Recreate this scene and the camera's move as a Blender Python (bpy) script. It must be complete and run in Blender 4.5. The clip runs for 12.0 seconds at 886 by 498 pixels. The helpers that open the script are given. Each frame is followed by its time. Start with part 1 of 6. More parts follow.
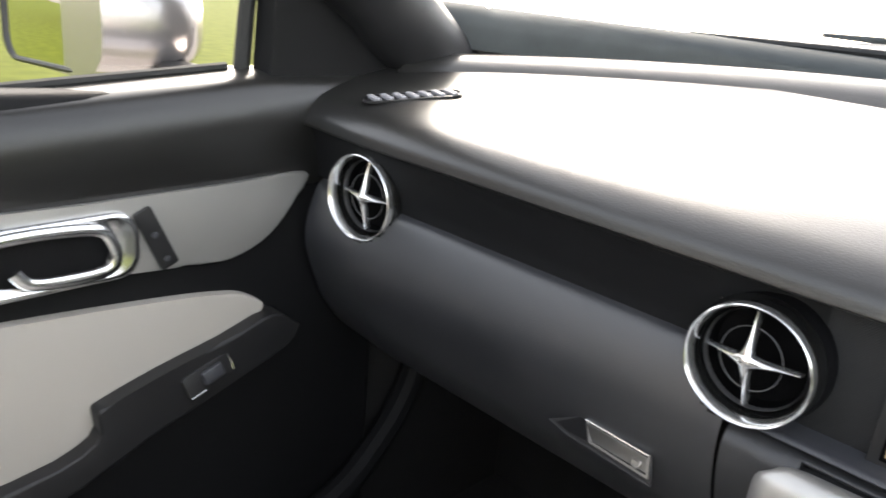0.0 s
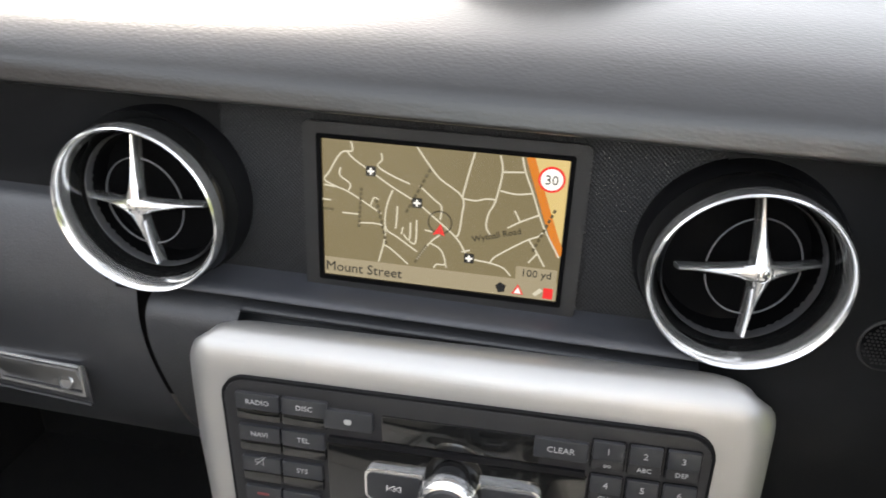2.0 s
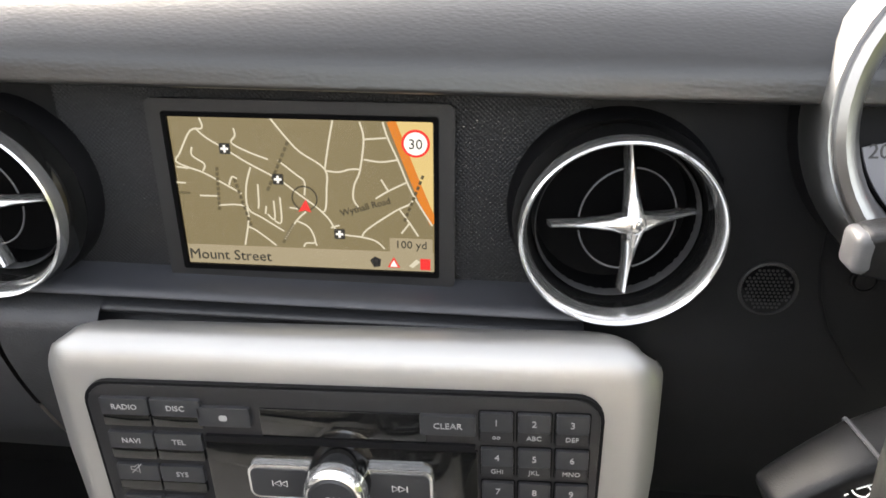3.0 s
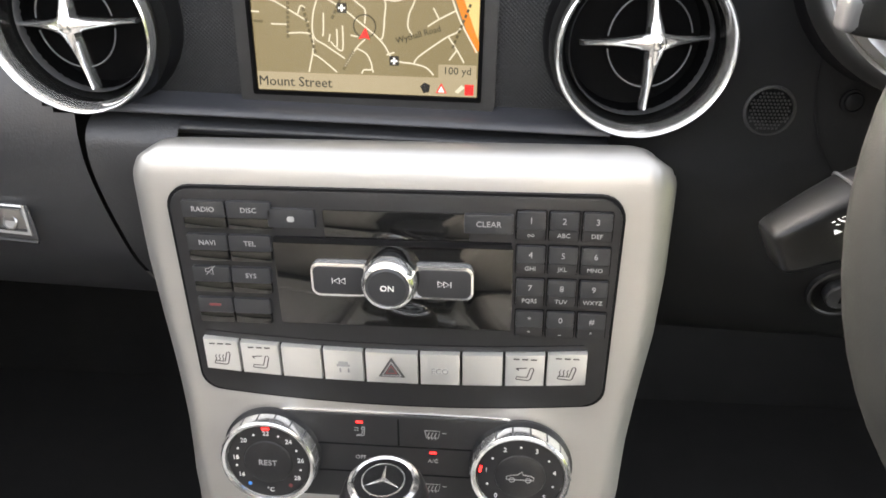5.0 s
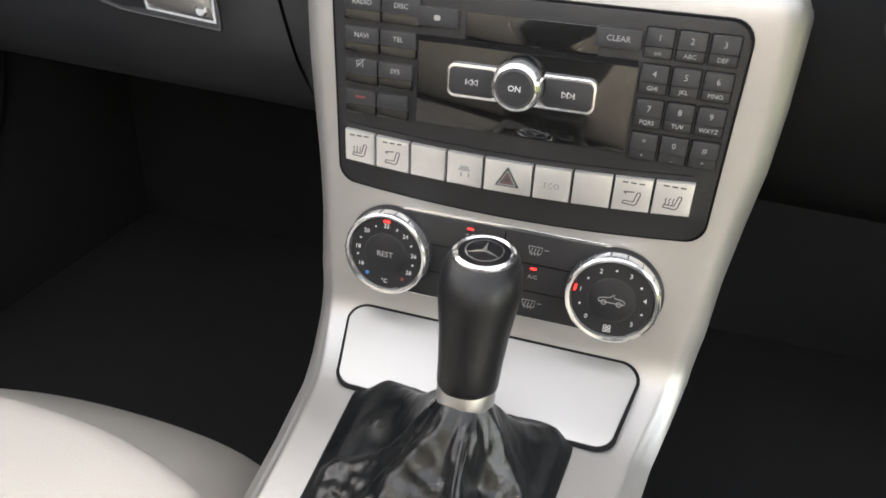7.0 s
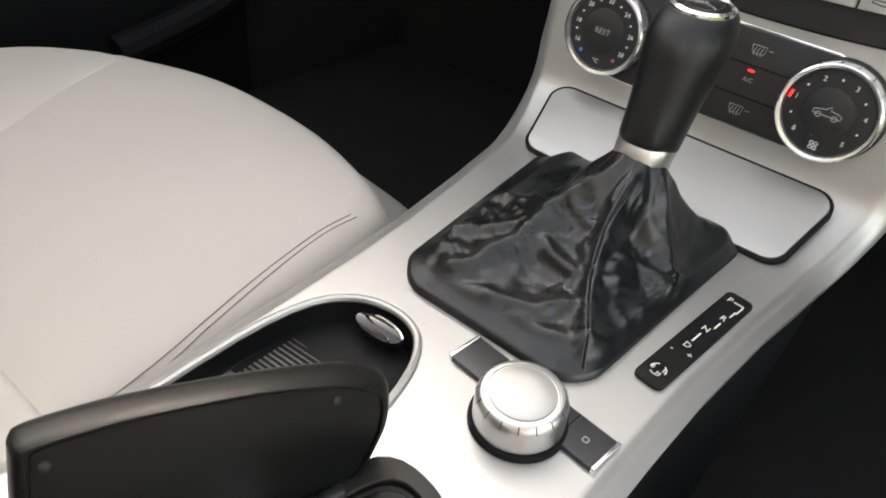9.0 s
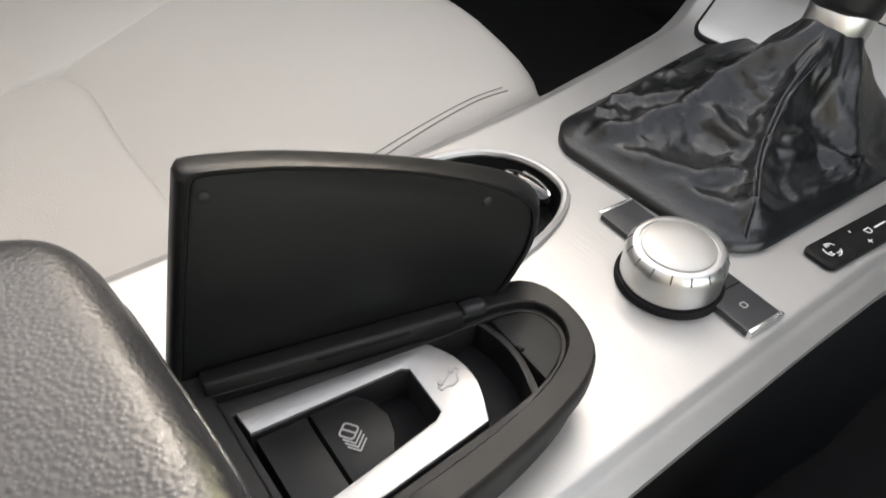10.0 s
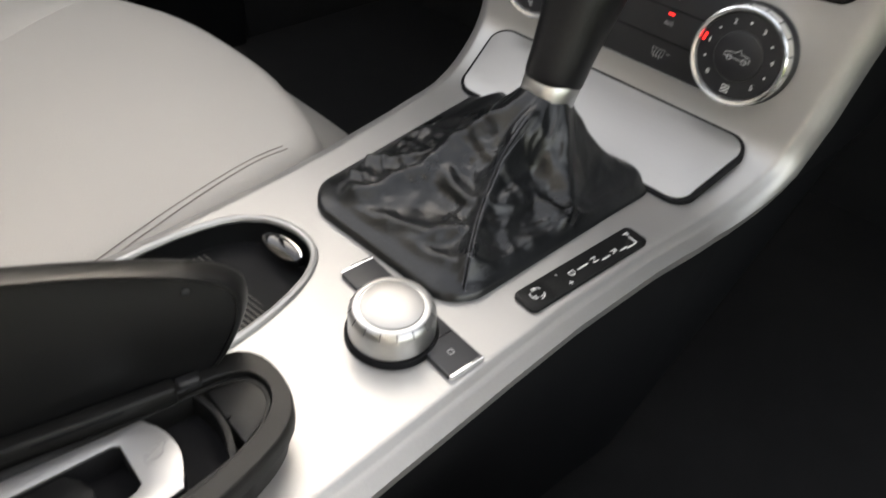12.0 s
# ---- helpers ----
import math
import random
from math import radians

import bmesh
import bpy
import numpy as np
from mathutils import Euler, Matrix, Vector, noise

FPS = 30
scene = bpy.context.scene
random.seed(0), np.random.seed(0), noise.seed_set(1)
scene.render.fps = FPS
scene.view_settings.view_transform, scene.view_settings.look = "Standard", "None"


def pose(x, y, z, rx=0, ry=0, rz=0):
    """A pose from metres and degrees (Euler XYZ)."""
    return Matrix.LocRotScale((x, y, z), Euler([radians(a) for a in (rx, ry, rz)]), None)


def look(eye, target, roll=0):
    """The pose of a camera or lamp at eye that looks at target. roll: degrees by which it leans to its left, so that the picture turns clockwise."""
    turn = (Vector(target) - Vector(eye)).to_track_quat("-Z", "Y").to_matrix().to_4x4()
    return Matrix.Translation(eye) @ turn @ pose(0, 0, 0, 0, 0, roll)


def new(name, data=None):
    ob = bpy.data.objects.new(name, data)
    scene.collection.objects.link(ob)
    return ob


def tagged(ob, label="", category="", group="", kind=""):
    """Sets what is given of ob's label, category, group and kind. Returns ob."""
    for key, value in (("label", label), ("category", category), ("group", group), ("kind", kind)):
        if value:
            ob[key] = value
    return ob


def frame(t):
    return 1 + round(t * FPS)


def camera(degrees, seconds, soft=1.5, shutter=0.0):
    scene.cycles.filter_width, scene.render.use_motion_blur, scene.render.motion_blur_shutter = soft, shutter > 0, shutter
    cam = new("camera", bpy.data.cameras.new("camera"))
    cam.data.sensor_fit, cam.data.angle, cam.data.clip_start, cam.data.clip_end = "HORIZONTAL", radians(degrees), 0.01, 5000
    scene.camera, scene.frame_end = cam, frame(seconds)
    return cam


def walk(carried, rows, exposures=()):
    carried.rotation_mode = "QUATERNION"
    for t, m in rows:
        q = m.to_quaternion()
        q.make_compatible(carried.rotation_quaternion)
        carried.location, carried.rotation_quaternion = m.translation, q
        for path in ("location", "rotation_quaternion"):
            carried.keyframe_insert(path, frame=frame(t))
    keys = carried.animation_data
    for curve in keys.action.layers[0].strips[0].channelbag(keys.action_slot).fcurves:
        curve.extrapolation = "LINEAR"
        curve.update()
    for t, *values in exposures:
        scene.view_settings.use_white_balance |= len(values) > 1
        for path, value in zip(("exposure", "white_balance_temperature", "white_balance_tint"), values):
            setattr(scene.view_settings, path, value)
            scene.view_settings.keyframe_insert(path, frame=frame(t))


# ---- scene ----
cam = camera(61.43, 12.0, soft=1.6, shutter=0.2)
PATH = [
    (0.0, pose(-0.0033, -0.5243, 1.0159, 72.18, -4.86, 44.45)),
    (0.5, pose(0.0024, -0.4407, 0.9853, 72.27, -3.87, 33.41)),
    (1.0, pose(0.0158, -0.4009, 0.9588, 67.30, -2.00, 24.65)),
    (1.5, pose(0.0322, -0.3724, 0.9443, 65.89, -1.71, 17.69)),
    (2.0, pose(0.0548, -0.3432, 0.9401, 65.44, -0.51, 11.34)),
    (2.5, pose(0.0724, -0.3197, 0.9350, 64.92, 0.54, 7.03)),
    (3.0, pose(0.0875, -0.3224, 0.9265, 64.09, 1.77, 5.53)),
    (3.5, pose(0.0842, -0.3518, 0.9132, 64.31, 1.39, 5.11)),
    (5.5, pose(0.0632, -0.4226, 0.8628, 60.87, 0.36, 6.03)),
    (6.0, pose(0.0614, -0.4442, 0.8521, 59.33, -0.31, 8.45)),
    (6.5, pose(0.0736, -0.4647, 0.8316, 59.85, -1.06, 12.83)),
    (8.5, pose(0.1383, -0.5257, 0.7412, 54.97, -5.41, 35.35)),
    (9.0, pose(0.1490, -0.5412, 0.7198, 53.06, -5.96, 40.10)),
    (9.5, pose(0.1516, -0.5527, 0.6884, 51.01, -4.90, 46.63)),
    (10.0, pose(0.1631, -0.5634, 0.6638, 49.62, -4.14, 51.03)),
    (10.5, pose(0.1766, -0.5688, 0.6429, 47.58, -4.57, 51.85)),
    (11.0, pose(0.1940, -0.5615, 0.6420, 46.24, -5.44, 50.95)),
    (11.5, pose(0.2143, -0.5428, 0.6584, 46.52, -6.55, 48.41)),
    (12.0, pose(0.2261, -0.5131, 0.7241, 49.99, -5.83, 43.46)),
]
walk(cam, PATH, exposures=[(0.0, 2.75, 7100, 10), (0.5, 2.52, 7000, 10), (1.5, 3.0, 7050, 10), (2.0, 2.95, 7100, 10), (3.5, 3.1, 7300, 11), (6.0, 3.5, 7400, 11), (6.5, 3.4, 7400, 11), (8.5, 2.82, 7500, 9), (9.5, 2.66, 7350, 10), (10.5, 2.6, 7200, 10), (11.5, 2.6, 7300, 10), (12.0, 2.48, 7400, 10)])

# ---- light: bright hazy daylight through the windscreen and side windows ----
world = bpy.data.worlds.new("sky")
scene.world = world
world.use_nodes = True
wn = world.node_tree
sky = wn.nodes.new("ShaderNodeTexSky")
sky.sky_type = "NISHITA"
sky.sun_disc = False
sky.sun_elevation = radians(28)
sky.sun_rotation = radians(-46)
sky.dust_density = 3.0
wn.nodes["Background"].inputs[1].default_value = 0.15
haze = wn.nodes.new("ShaderNodeHueSaturation")
haze.inputs["Saturation"].default_value = 0.45
wn.links.new(sky.outputs[0], haze.inputs["Color"])
wn.links.new(haze.outputs[0], wn.nodes["Background"].inputs[0])
sun = new("sun", bpy.data.lights.new("sun", "SUN"))
sun.data.energy, sun.data.angle, sun.data.color = 0.22, radians(30), (1.0, 0.97, 0.93)
sun.matrix_world = look((-2.54, 2.45, 2.48), (0, 0, 0.6))

# ---- materials ----
def material(name, color, rough=0.5, metal=0.0, coat=0.0, spec=0.5):
    m = bpy.data.materials.new(name)
    m.use_nodes = True
    b = m.node_tree.nodes["Principled BSDF"]
    b.inputs["Base Color"].default_value = (*color, 1)
    b.inputs["Roughness"].default_value = rough
    b.inputs["Metallic"].default_value = metal
    b.inputs["Coat Weight"].default_value = coat
    b.inputs["Specular IOR Level"].default_value = spec
    return m, m.node_tree, b


def vary(m, t, b, scale, amount, bump=0.0, bscale=None, wear=0.0, stretch=(1, 1, 1), kind="noise"):
    """Two scales of variation: broad stains in the colour, fine relief in the normal."""
    n, l = t.nodes, t.links
    co = n.new("ShaderNodeTexCoord")
    mp = n.new("ShaderNodeMapping")
    mp.inputs["Scale"].default_value = stretch
    l.new(co.outputs["Object"], mp.inputs["Vector"])
    big = n.new("ShaderNodeTexNoise")
    big.inputs["Scale"].default_value = scale
    big.inputs["Detail"].default_value = 5
    l.new(mp.outputs[0], big.inputs["Vector"])
    base = b.inputs["Base Color"].default_value[:3]
    ramp = n.new("ShaderNodeMix")
    ramp.data_type = "RGBA"
    ramp.inputs["A"].default_value = (*[c * (1 - amount) for c in base], 1)
    ramp.inputs["B"].default_value = (*[min(1, c * (1 + amount)) for c in base], 1)
    l.new(big.outputs[0], ramp.inputs["Factor"])
    l.new(ramp.outputs["Result"], b.inputs["Base Color"])
    if wear:
        mr = n.new("ShaderNodeMapRange")
        r0 = b.inputs["Roughness"].default_value
        mr.inputs["To Min"].default_value, mr.inputs["To Max"].default_value = max(0.02, r0 - wear), r0 + wear
        l.new(big.outputs[0], mr.inputs["Value"])
        l.new(mr.outputs[0], b.inputs["Roughness"])
    if bump:
        if kind == "voronoi":
            fine = n.new("ShaderNodeTexVoronoi")
            fine.feature = "SMOOTH_F1"
            out = fine.outputs["Distance"]
        else:
            fine = n.new("ShaderNodeTexNoise")
            fine.inputs["Detail"].default_value = 3
            out = fine.outputs[0]
        fine.inputs["Scale"].default_value = bscale
        l.new(mp.outputs[0], fine.inputs["Vector"])
        bp = n.new("ShaderNodeBump")
        bp.inputs["Strength"].default_value = bump
        bp.inputs["Distance"].default_value = 0.0006
        bp.invert = kind == "voronoi"
        l.new(out, bp.inputs["Height"])
        l.new(bp.outputs[0], b.inputs["Normal"])
    return m


def mat(name, color, rough=0.5, metal=0.0, coat=0.0, spec=0.5, **k):
    m = material(name, color, rough, metal, coat, spec)
    return vary(*m, **k) if k else m[0]


M_ALU = mat("satin_aluminium", (0.48, 0.475, 0.463), 0.44, 0.78, scale=9, amount=0.05, bump=0.12, bscale=900, wear=0.05, stretch=(0.06, 1, 1))
M_ALUKEY = mat("silver_key_lacquer", (0.76, 0.755, 0.74), 0.32, 0.7, scale=40, amount=0.04, bump=0.05, bscale=1500)
M_CHROME = mat("polished_chrome", (0.88, 0.88, 0.88), 0.19, 1.0, scale=60, amount=0.03, wear=0.04)
M_DASH = mat("dark_grained_dash_skin", (0.027, 0.028, 0.031), 0.42, spec=0.6, scale=6, amount=0.18, bump=0.25, bscale=1000, wear=0.05, kind="voronoi")
M_TOP = mat("grained_dash_top_skin", (0.0115, 0.0114, 0.0110), 0.31, spec=0.72, scale=5, amount=0.15, bump=0.16, bscale=800, wear=0.04, stretch=(0.5, 1, 1), kind="voronoi")
M_PLAST = mat("black_satin_plastic", (0.015, 0.015, 0.0165), 0.44, scale=20, amount=0.2, bump=0.25, bscale=1600, wear=0.05)
M_KEY = mat("soft_touch_key_plastic", (0.048, 0.050, 0.058), 0.42, scale=30, amount=0.15, bump=0.15, bscale=2500)
M_RKEY = mat("dark_radio_key_plastic", (0.027, 0.028, 0.031), 0.38, scale=30, amount=0.15, bump=0.1, bscale=2500)
M_COVER = mat("smooth_black_moulding", (0.0055, 0.0057, 0.0060), 0.40, spec=0.24, scale=18, amount=0.15, bump=0.05, bscale=1500, wear=0.04)
M_POD = mat("matt_grained_pod_skin", (0.040, 0.039, 0.037), 0.62, spec=0.25, scale=6, amount=0.15, bump=0.2, bscale=1000, kind="voronoi")
M_LIP = mat("grey_moulded_ring", (0.09, 0.09, 0.095), 0.35, scale=40, amount=0.1)
M_RIM = mat("dark_moulded_lip", (0.045, 0.045, 0.047), 0.32, scale=40, amount=0.1)
M_RING = mat("satin_chrome", (0.87, 0.87, 0.865), 0.18, 0.92, scale=40, amount=0.04, wear=0.04)
M_CUP = mat("grey_cup_lining", (0.14, 0.134, 0.121), 0.6, scale=30, amount=0.15, bump=0.1, bscale=900)
M_DULLRED = mat("dull_red_print", (0.22, 0.05, 0.05), 0.5, scale=100, amount=0.05)
M_COWL = mat("matt_black_cowl_plastic", (0.055, 0.062, 0.064), 0.85, spec=0.15, scale=20, amount=0.3)
M_FACE = mat("pale_clock_face", (0.26, 0.26, 0.28), 0.5, scale=60, amount=0.05)
M_STALK = mat("black_stalk_plastic", (0.007, 0.007, 0.0075), 0.34, spec=0.4, scale=20, amount=0.2, bump=0.2, bscale=1600)
M_LID = mat("smooth_glovebox_skin", (0.024, 0.025, 0.029), 0.40, spec=0.9, scale=6, amount=0.15, bump=0.12, bscale=1000, wear=0.05, kind="voronoi")
M_PANEL = mat("matt_dark_dash_panel", (0.0088, 0.0091, 0.0100), 0.6, spec=0.14, scale=6, amount=0.18, bump=0.2, bscale=1000)
M_PIANO = mat("piano_black_lacquer", (0.008, 0.008, 0.008), 0.07, coat=0.6, scale=20, amount=0.2, wear=0.03)
M_DEEP = mat("unlit_black_plastic", (0.006, 0.006, 0.007), 0.6, spec=0.15, scale=25, amount=0.3)
# near-black: the shade inside recesses is put into the colour
M_VOID = mat("recess_shade_black", (0.0025, 0.0025, 0.0028), 0.7, spec=0.06, scale=25, amount=0.3)
M_CARPET = mat("black_carpet", (0.010, 0.010, 0.0106), 0.95, scale=30, amount=0.4, bump=1.0, bscale=900)
M_CREAM = mat("cream_leather", (0.455, 0.434, 0.400), 0.50, scale=7, amount=0.06, bump=0.2, bscale=900, wear=0.06, kind="voronoi")
M_STITCH = mat("grey_thread", (0.27, 0.245, 0.215), 0.8, scale=300, amount=0.2)
M_BOOT = mat("black_glove_leather", (0.0065, 0.0073, 0.0082), 0.29, spec=0.55, scale=25, amount=0.3, bump=0.28, bscale=420, wear=0.07)
M_ARM = mat("black_grained_leather", (0.016, 0.016, 0.0178), 0.36, spec=0.55, scale=14, amount=0.3, bump=0.32, bscale=720, wear=0.08, kind="voronoi")
M_GRIP = mat("smooth_black_leather", (0.0075, 0.0075, 0.0085), 0.38, spec=0.42, scale=14, amount=0.25, bump=0.2, bscale=1400, wear=0.06, kind="voronoi")
M_SATIN = mat("satin_steel", (0.62, 0.62, 0.61), 0.36, 1.0, scale=40, amount=0.05, bump=0.04, bscale=1500, wear=0.05)
M_DARKSTEEL = mat("dark_satin_steel", (0.34, 0.34, 0.34), 0.34, 1.0, scale=40, amount=0.06, bump=0.04, bscale=1500)
M_LEVER = mat("brushed_switch_metal", (0.40, 0.40, 0.40), 0.36, 0.9, scale=40, amount=0.06, bump=0.1, bscale=900, stretch=(1, 0.1, 1))
M_WHITE = mat("white_print", (0.75, 0.75, 0.74), 0.6, scale=200, amount=0.05)
M_GREYPRINT = mat("grey_print", (0.33, 0.33, 0.33), 0.6, scale=200, amount=0.05)
M_DARKPRINT = mat("dark_print", (0.06, 0.06, 0.06), 0.6, scale=200, amount=0.05)
M_RED = mat("red_mark", (0.6, 0.03, 0.03), 0.5, scale=100, amount=0.05)
M_BLUE = mat("blue_mark", (0.04, 0.20, 0.6), 0.5, scale=100, amount=0.05)
M_GRASS = mat("grass", (0.085, 0.100, 0.014), 1.0, spec=0.03, scale=3, amount=0.5, bump=1.0, bscale=40)
M_PAVE = mat("pale_drive", (0.34, 0.32, 0.30), 0.85, scale=2, amount=0.25, bump=0.6, bscale=90)
M_BODY = mat("silver_grey_car_paint", (0.45, 0.42, 0.42), 0.25, 0.7, coat=0.8, scale=4, amount=0.05)
M_BRICK = mat("brick_wall", (0.32, 0.17, 0.11), 0.85, scale=3, amount=0.3, bump=0.6, bscale=60)
M_WHEEL = mat("grey_wheel_leather", (0.022, 0.0225, 0.0215), 0.6, spec=0.2, scale=12, amount=0.2, bump=0.08, bscale=1400, kind="voronoi")
M_FRAME = mat("warm_grey_moulded_plastic", (0.0080, 0.0080, 0.0078), 0.46, spec=0.28, scale=18, amount=0.15, bump=0.12, bscale=1800, wear=0.04)
M_BONNET = mat("pale_silver_paint", (0.75, 0.75, 0.75), 0.3, 0.1, coat=0.6, scale=3, amount=0.06)
M_RUBBER = mat("black_rubber", (0.015, 0.015, 0.015), 0.7, scale=20, amount=0.3)
M_MIRROR = mat("mirror_glass", (0.9, 0.9, 0.9), 0.02, 1.0, scale=10, amount=0.01)


# small raised dots in rows, as on woven trim
m, t, b = material("woven_dot_trim", (0.012, 0.0126, 0.0142), 0.45, spec=0.35)
n, l = t.nodes, t.links
co, mp, dots, bp = n.new("ShaderNodeTexCoord"), n.new("ShaderNodeMapping"), n.new("ShaderNodeTexVoronoi"), n.new("ShaderNodeBump")
mp.inputs["Scale"].default_value = (1, 0.001, 1)
mp.inputs["Rotation"].default_value = (0, radians(45), 0)
dots.inputs["Scale"].default_value, dots.inputs["Randomness"].default_value = 620, 0.0
bp.inputs["Strength"].default_value, bp.inputs["Distance"].default_value = 0.8, 0.0008
bp.invert = True
l.new(co.outputs["Object"], mp.inputs["Vector"])
l.new(mp.outputs[0], dots.inputs["Vector"])
l.new(dots.outputs["Distance"], bp.inputs["Height"])
l.new(bp.outputs[0], b.inputs["Normal"])
M_WEAVE = m


# worn pale patch rubbed into the armrest's front edge
n, l = M_ARM.node_tree.nodes, M_ARM.node_tree.links
b = n["Principled BSDF"]
under = b.inputs["Base Color"].links[0].from_socket
co, mp, ln, nz, ad, mr, mx = [n.new("ShaderNode" + k) for k in ("TexCoord", "Mapping", "VectorMath", "TexNoise", "Math", "MapRange", "Mix")]
mp.inputs["Location"].default_value = (-0.082 * 26, 0.5385 * 190, -0.518 * 130)
mp.inputs["Scale"].default_value = (26, 190, 130)
ln.operation = "LENGTH"
nz.inputs["Scale"].default_value, nz.inputs["Detail"].default_value = 260, 4
ad.operation = "ADD"
mr.inputs["From Min"].default_value, mr.inputs["From Max"].default_value = 0.75, 1.35
mr.inputs["To Min"].default_value, mr.inputs["To Max"].default_value = 0.45, 0.0
mx.data_type = "RGBA"
mx.inputs["B"].default_value = (0.27, 0.27, 0.19, 1)
l.new(co.outputs["Object"], mp.inputs["Vector"])
l.new(mp.outputs[0], ln.inputs[0])
l.new(co.outputs["Object"], nz.inputs["Vector"])
l.new(ln.outputs["Value"], ad.inputs[0])
l.new(nz.outputs[0], ad.inputs[1])
l.new(ad.outputs[0], mr.inputs["Value"])
l.new(mr.outputs[0], mx.inputs["Factor"])
l.new(under, mx.inputs["A"])
l.new(mx.outputs["Result"], b.inputs["Base Color"])


def glow(name, color, strength):
    m = bpy.data.materials.new(name)
    m.use_nodes = True
    b = m.node_tree.nodes["Principled BSDF"]
    b.inputs["Base Color"].default_value = (0.01, 0.01, 0.01, 1)
    b.inputs["Emission Color"].default_value = (*color, 1)
    b.inputs["Emission Strength"].default_value = strength
    b.inputs["Roughness"].default_value = 0.25
    return m


M_MAP = glow("map_ground_glow", (0.30, 0.25, 0.135), 0.100)
M_ROAD = glow("map_road_glow", (0.82, 0.78, 0.63), 0.110)
M_ORANGE = glow("map_highway_glow", (0.80, 0.25, 0.03), 0.118)
M_PALE = glow("map_pale_glow", (0.85, 0.66, 0.28), 0.113)
M_BAR = glow("map_bar_glow", (0.46, 0.40, 0.27), 0.108)
M_MAPTEXT = glow("map_text_glow", (0.14, 0.115, 0.06), 0.09)
M_MAPINK = glow("map_ink_glow", (0.03, 0.03, 0.03), 0.07)
M_MAPRED = glow("map_red_glow", (0.75, 0.03, 0.03), 0.16)
M_MAPWHITE = glow("map_white_glow", (0.9, 0.9, 0.88), 0.16)
M_LED = glow("red_led", (1.0, 0.02, 0.02), 0.7)

m, t, b = material("windscreen_glass", (1, 1, 1), 0.0)
b.inputs["Transmission Weight"].default_value = 1.0
b.inputs["IOR"].default_value = 1.02
M_GLASS = m

# ---- mesh helpers ----
ID = Matrix.Identity(4)


def link(name, me, material_, parent=None, label="", sharp=35):
    me.materials.append(material_)
    me.polygons.foreach_set("use_smooth", [True] * len(me.polygons))
    me.set_sharp_from_angle(angle=radians(sharp))
    ob = new(name, me)
    if parent:
        ob.parent = parent
    if label:
        tagged(ob, label)
    return ob


def part(name, bm, material_, parent=None, label="", sharp=35):
    bmesh.ops.recalc_face_normals(bm, faces=bm.faces)
    me = bpy.data.meshes.new(name)
    bm.to_mesh(me)
    bm.free()
    return link(name, me, material_, parent, label, sharp)


def raw(name, verts, faces, material_, parent=None, label="", sharp=35):
    me = bpy.data.meshes.new(name)
    me.from_pydata([tuple(v) for v in verts], [], faces)
    me.update()
    return link(name, me, material_, parent, label, sharp)


def thing(name, label, category, group="", kind=""):
    return tagged(new(name), label, category, group, kind)


def basis(o, x, n):
    """A frame at o: x along x, z along the normal n."""
    n = Vector(n).normalized()
    x = Vector(x)
    x = (x - n * x.dot(n)).normalized()
    y = n.cross(x)
    m = Matrix((x, y, n)).transposed().to_4x4()
    m.translation = Vector(o)
    return m


def rrect(w, h, r, n=5, top=None):
    """A rounded rectangle; top: another width at the upper edge."""
    w2 = (top or w) / 2
    pts = []
    for cx, cy, a0 in ((w2 - r, h / 2 - r, 0), (-w2 + r, h / 2 - r, 90), (-w / 2 + r, -h / 2 + r, 180), (w / 2 - r, -h / 2 + r, 270)):
        for i in range(n + 1):
            a = radians(a0 + 90 * i / n)
            pts.append((cx + r * math.cos(a), cy + r * math.sin(a)))
    return pts


def plate(outline, thick, bevel=0.0, m=ID, seg=2, base=0.0):
    """A flat piece: outline in x, y, from z = base to base + thick, with its upper edge rounded."""
    bm = bmesh.new()
    vs = [bm.verts.new((x, y, base)) for x, y in outline]
    f = bm.faces.new(vs)
    if f.normal.z < 0:
        f.normal_flip()
    up = bmesh.ops.extrude_face_region(bm, geom=[f])
    tv = [v for v in up["geom"] if isinstance(v, bmesh.types.BMVert)]
    for v in tv:
        v.co.z += thick
    if bevel:
        te = [e for e in up["geom"] if isinstance(e, bmesh.types.BMEdge)]
        bmesh.ops.bevel(bm, geom=te, offset=bevel, segments=seg, affect="EDGES", profile=0.6, clamp_overlap=True)
    bm.transform(m)
    return bm


def ringplate(outer, inner, thick, m=ID, base=0.0):
    """A flat frame between two outlines of the same number of points."""
    n = len(outer)
    bm = bmesh.new()
    a = [bm.verts.new((x, y, base + thick)) for x, y in outer]
    b_ = [bm.verts.new((x, y, base + thick)) for x, y in inner]
    c = [bm.verts.new((x, y, base)) for x, y in outer]
    d = [bm.verts.new((x, y, base)) for x, y in inner]
    for i in range(n):
        j = (i + 1) % n
        bm.faces.new((a[i], a[j], b_[j], b_[i]))
        bm.faces.new((c[i], c[j], a[j], a[i]))
        bm.faces.new((b_[i], b_[j], d[j], d[i]))
        bm.faces.new((c[j], c[i], d[i], d[j]))
    bm.transform(m)
    return bm


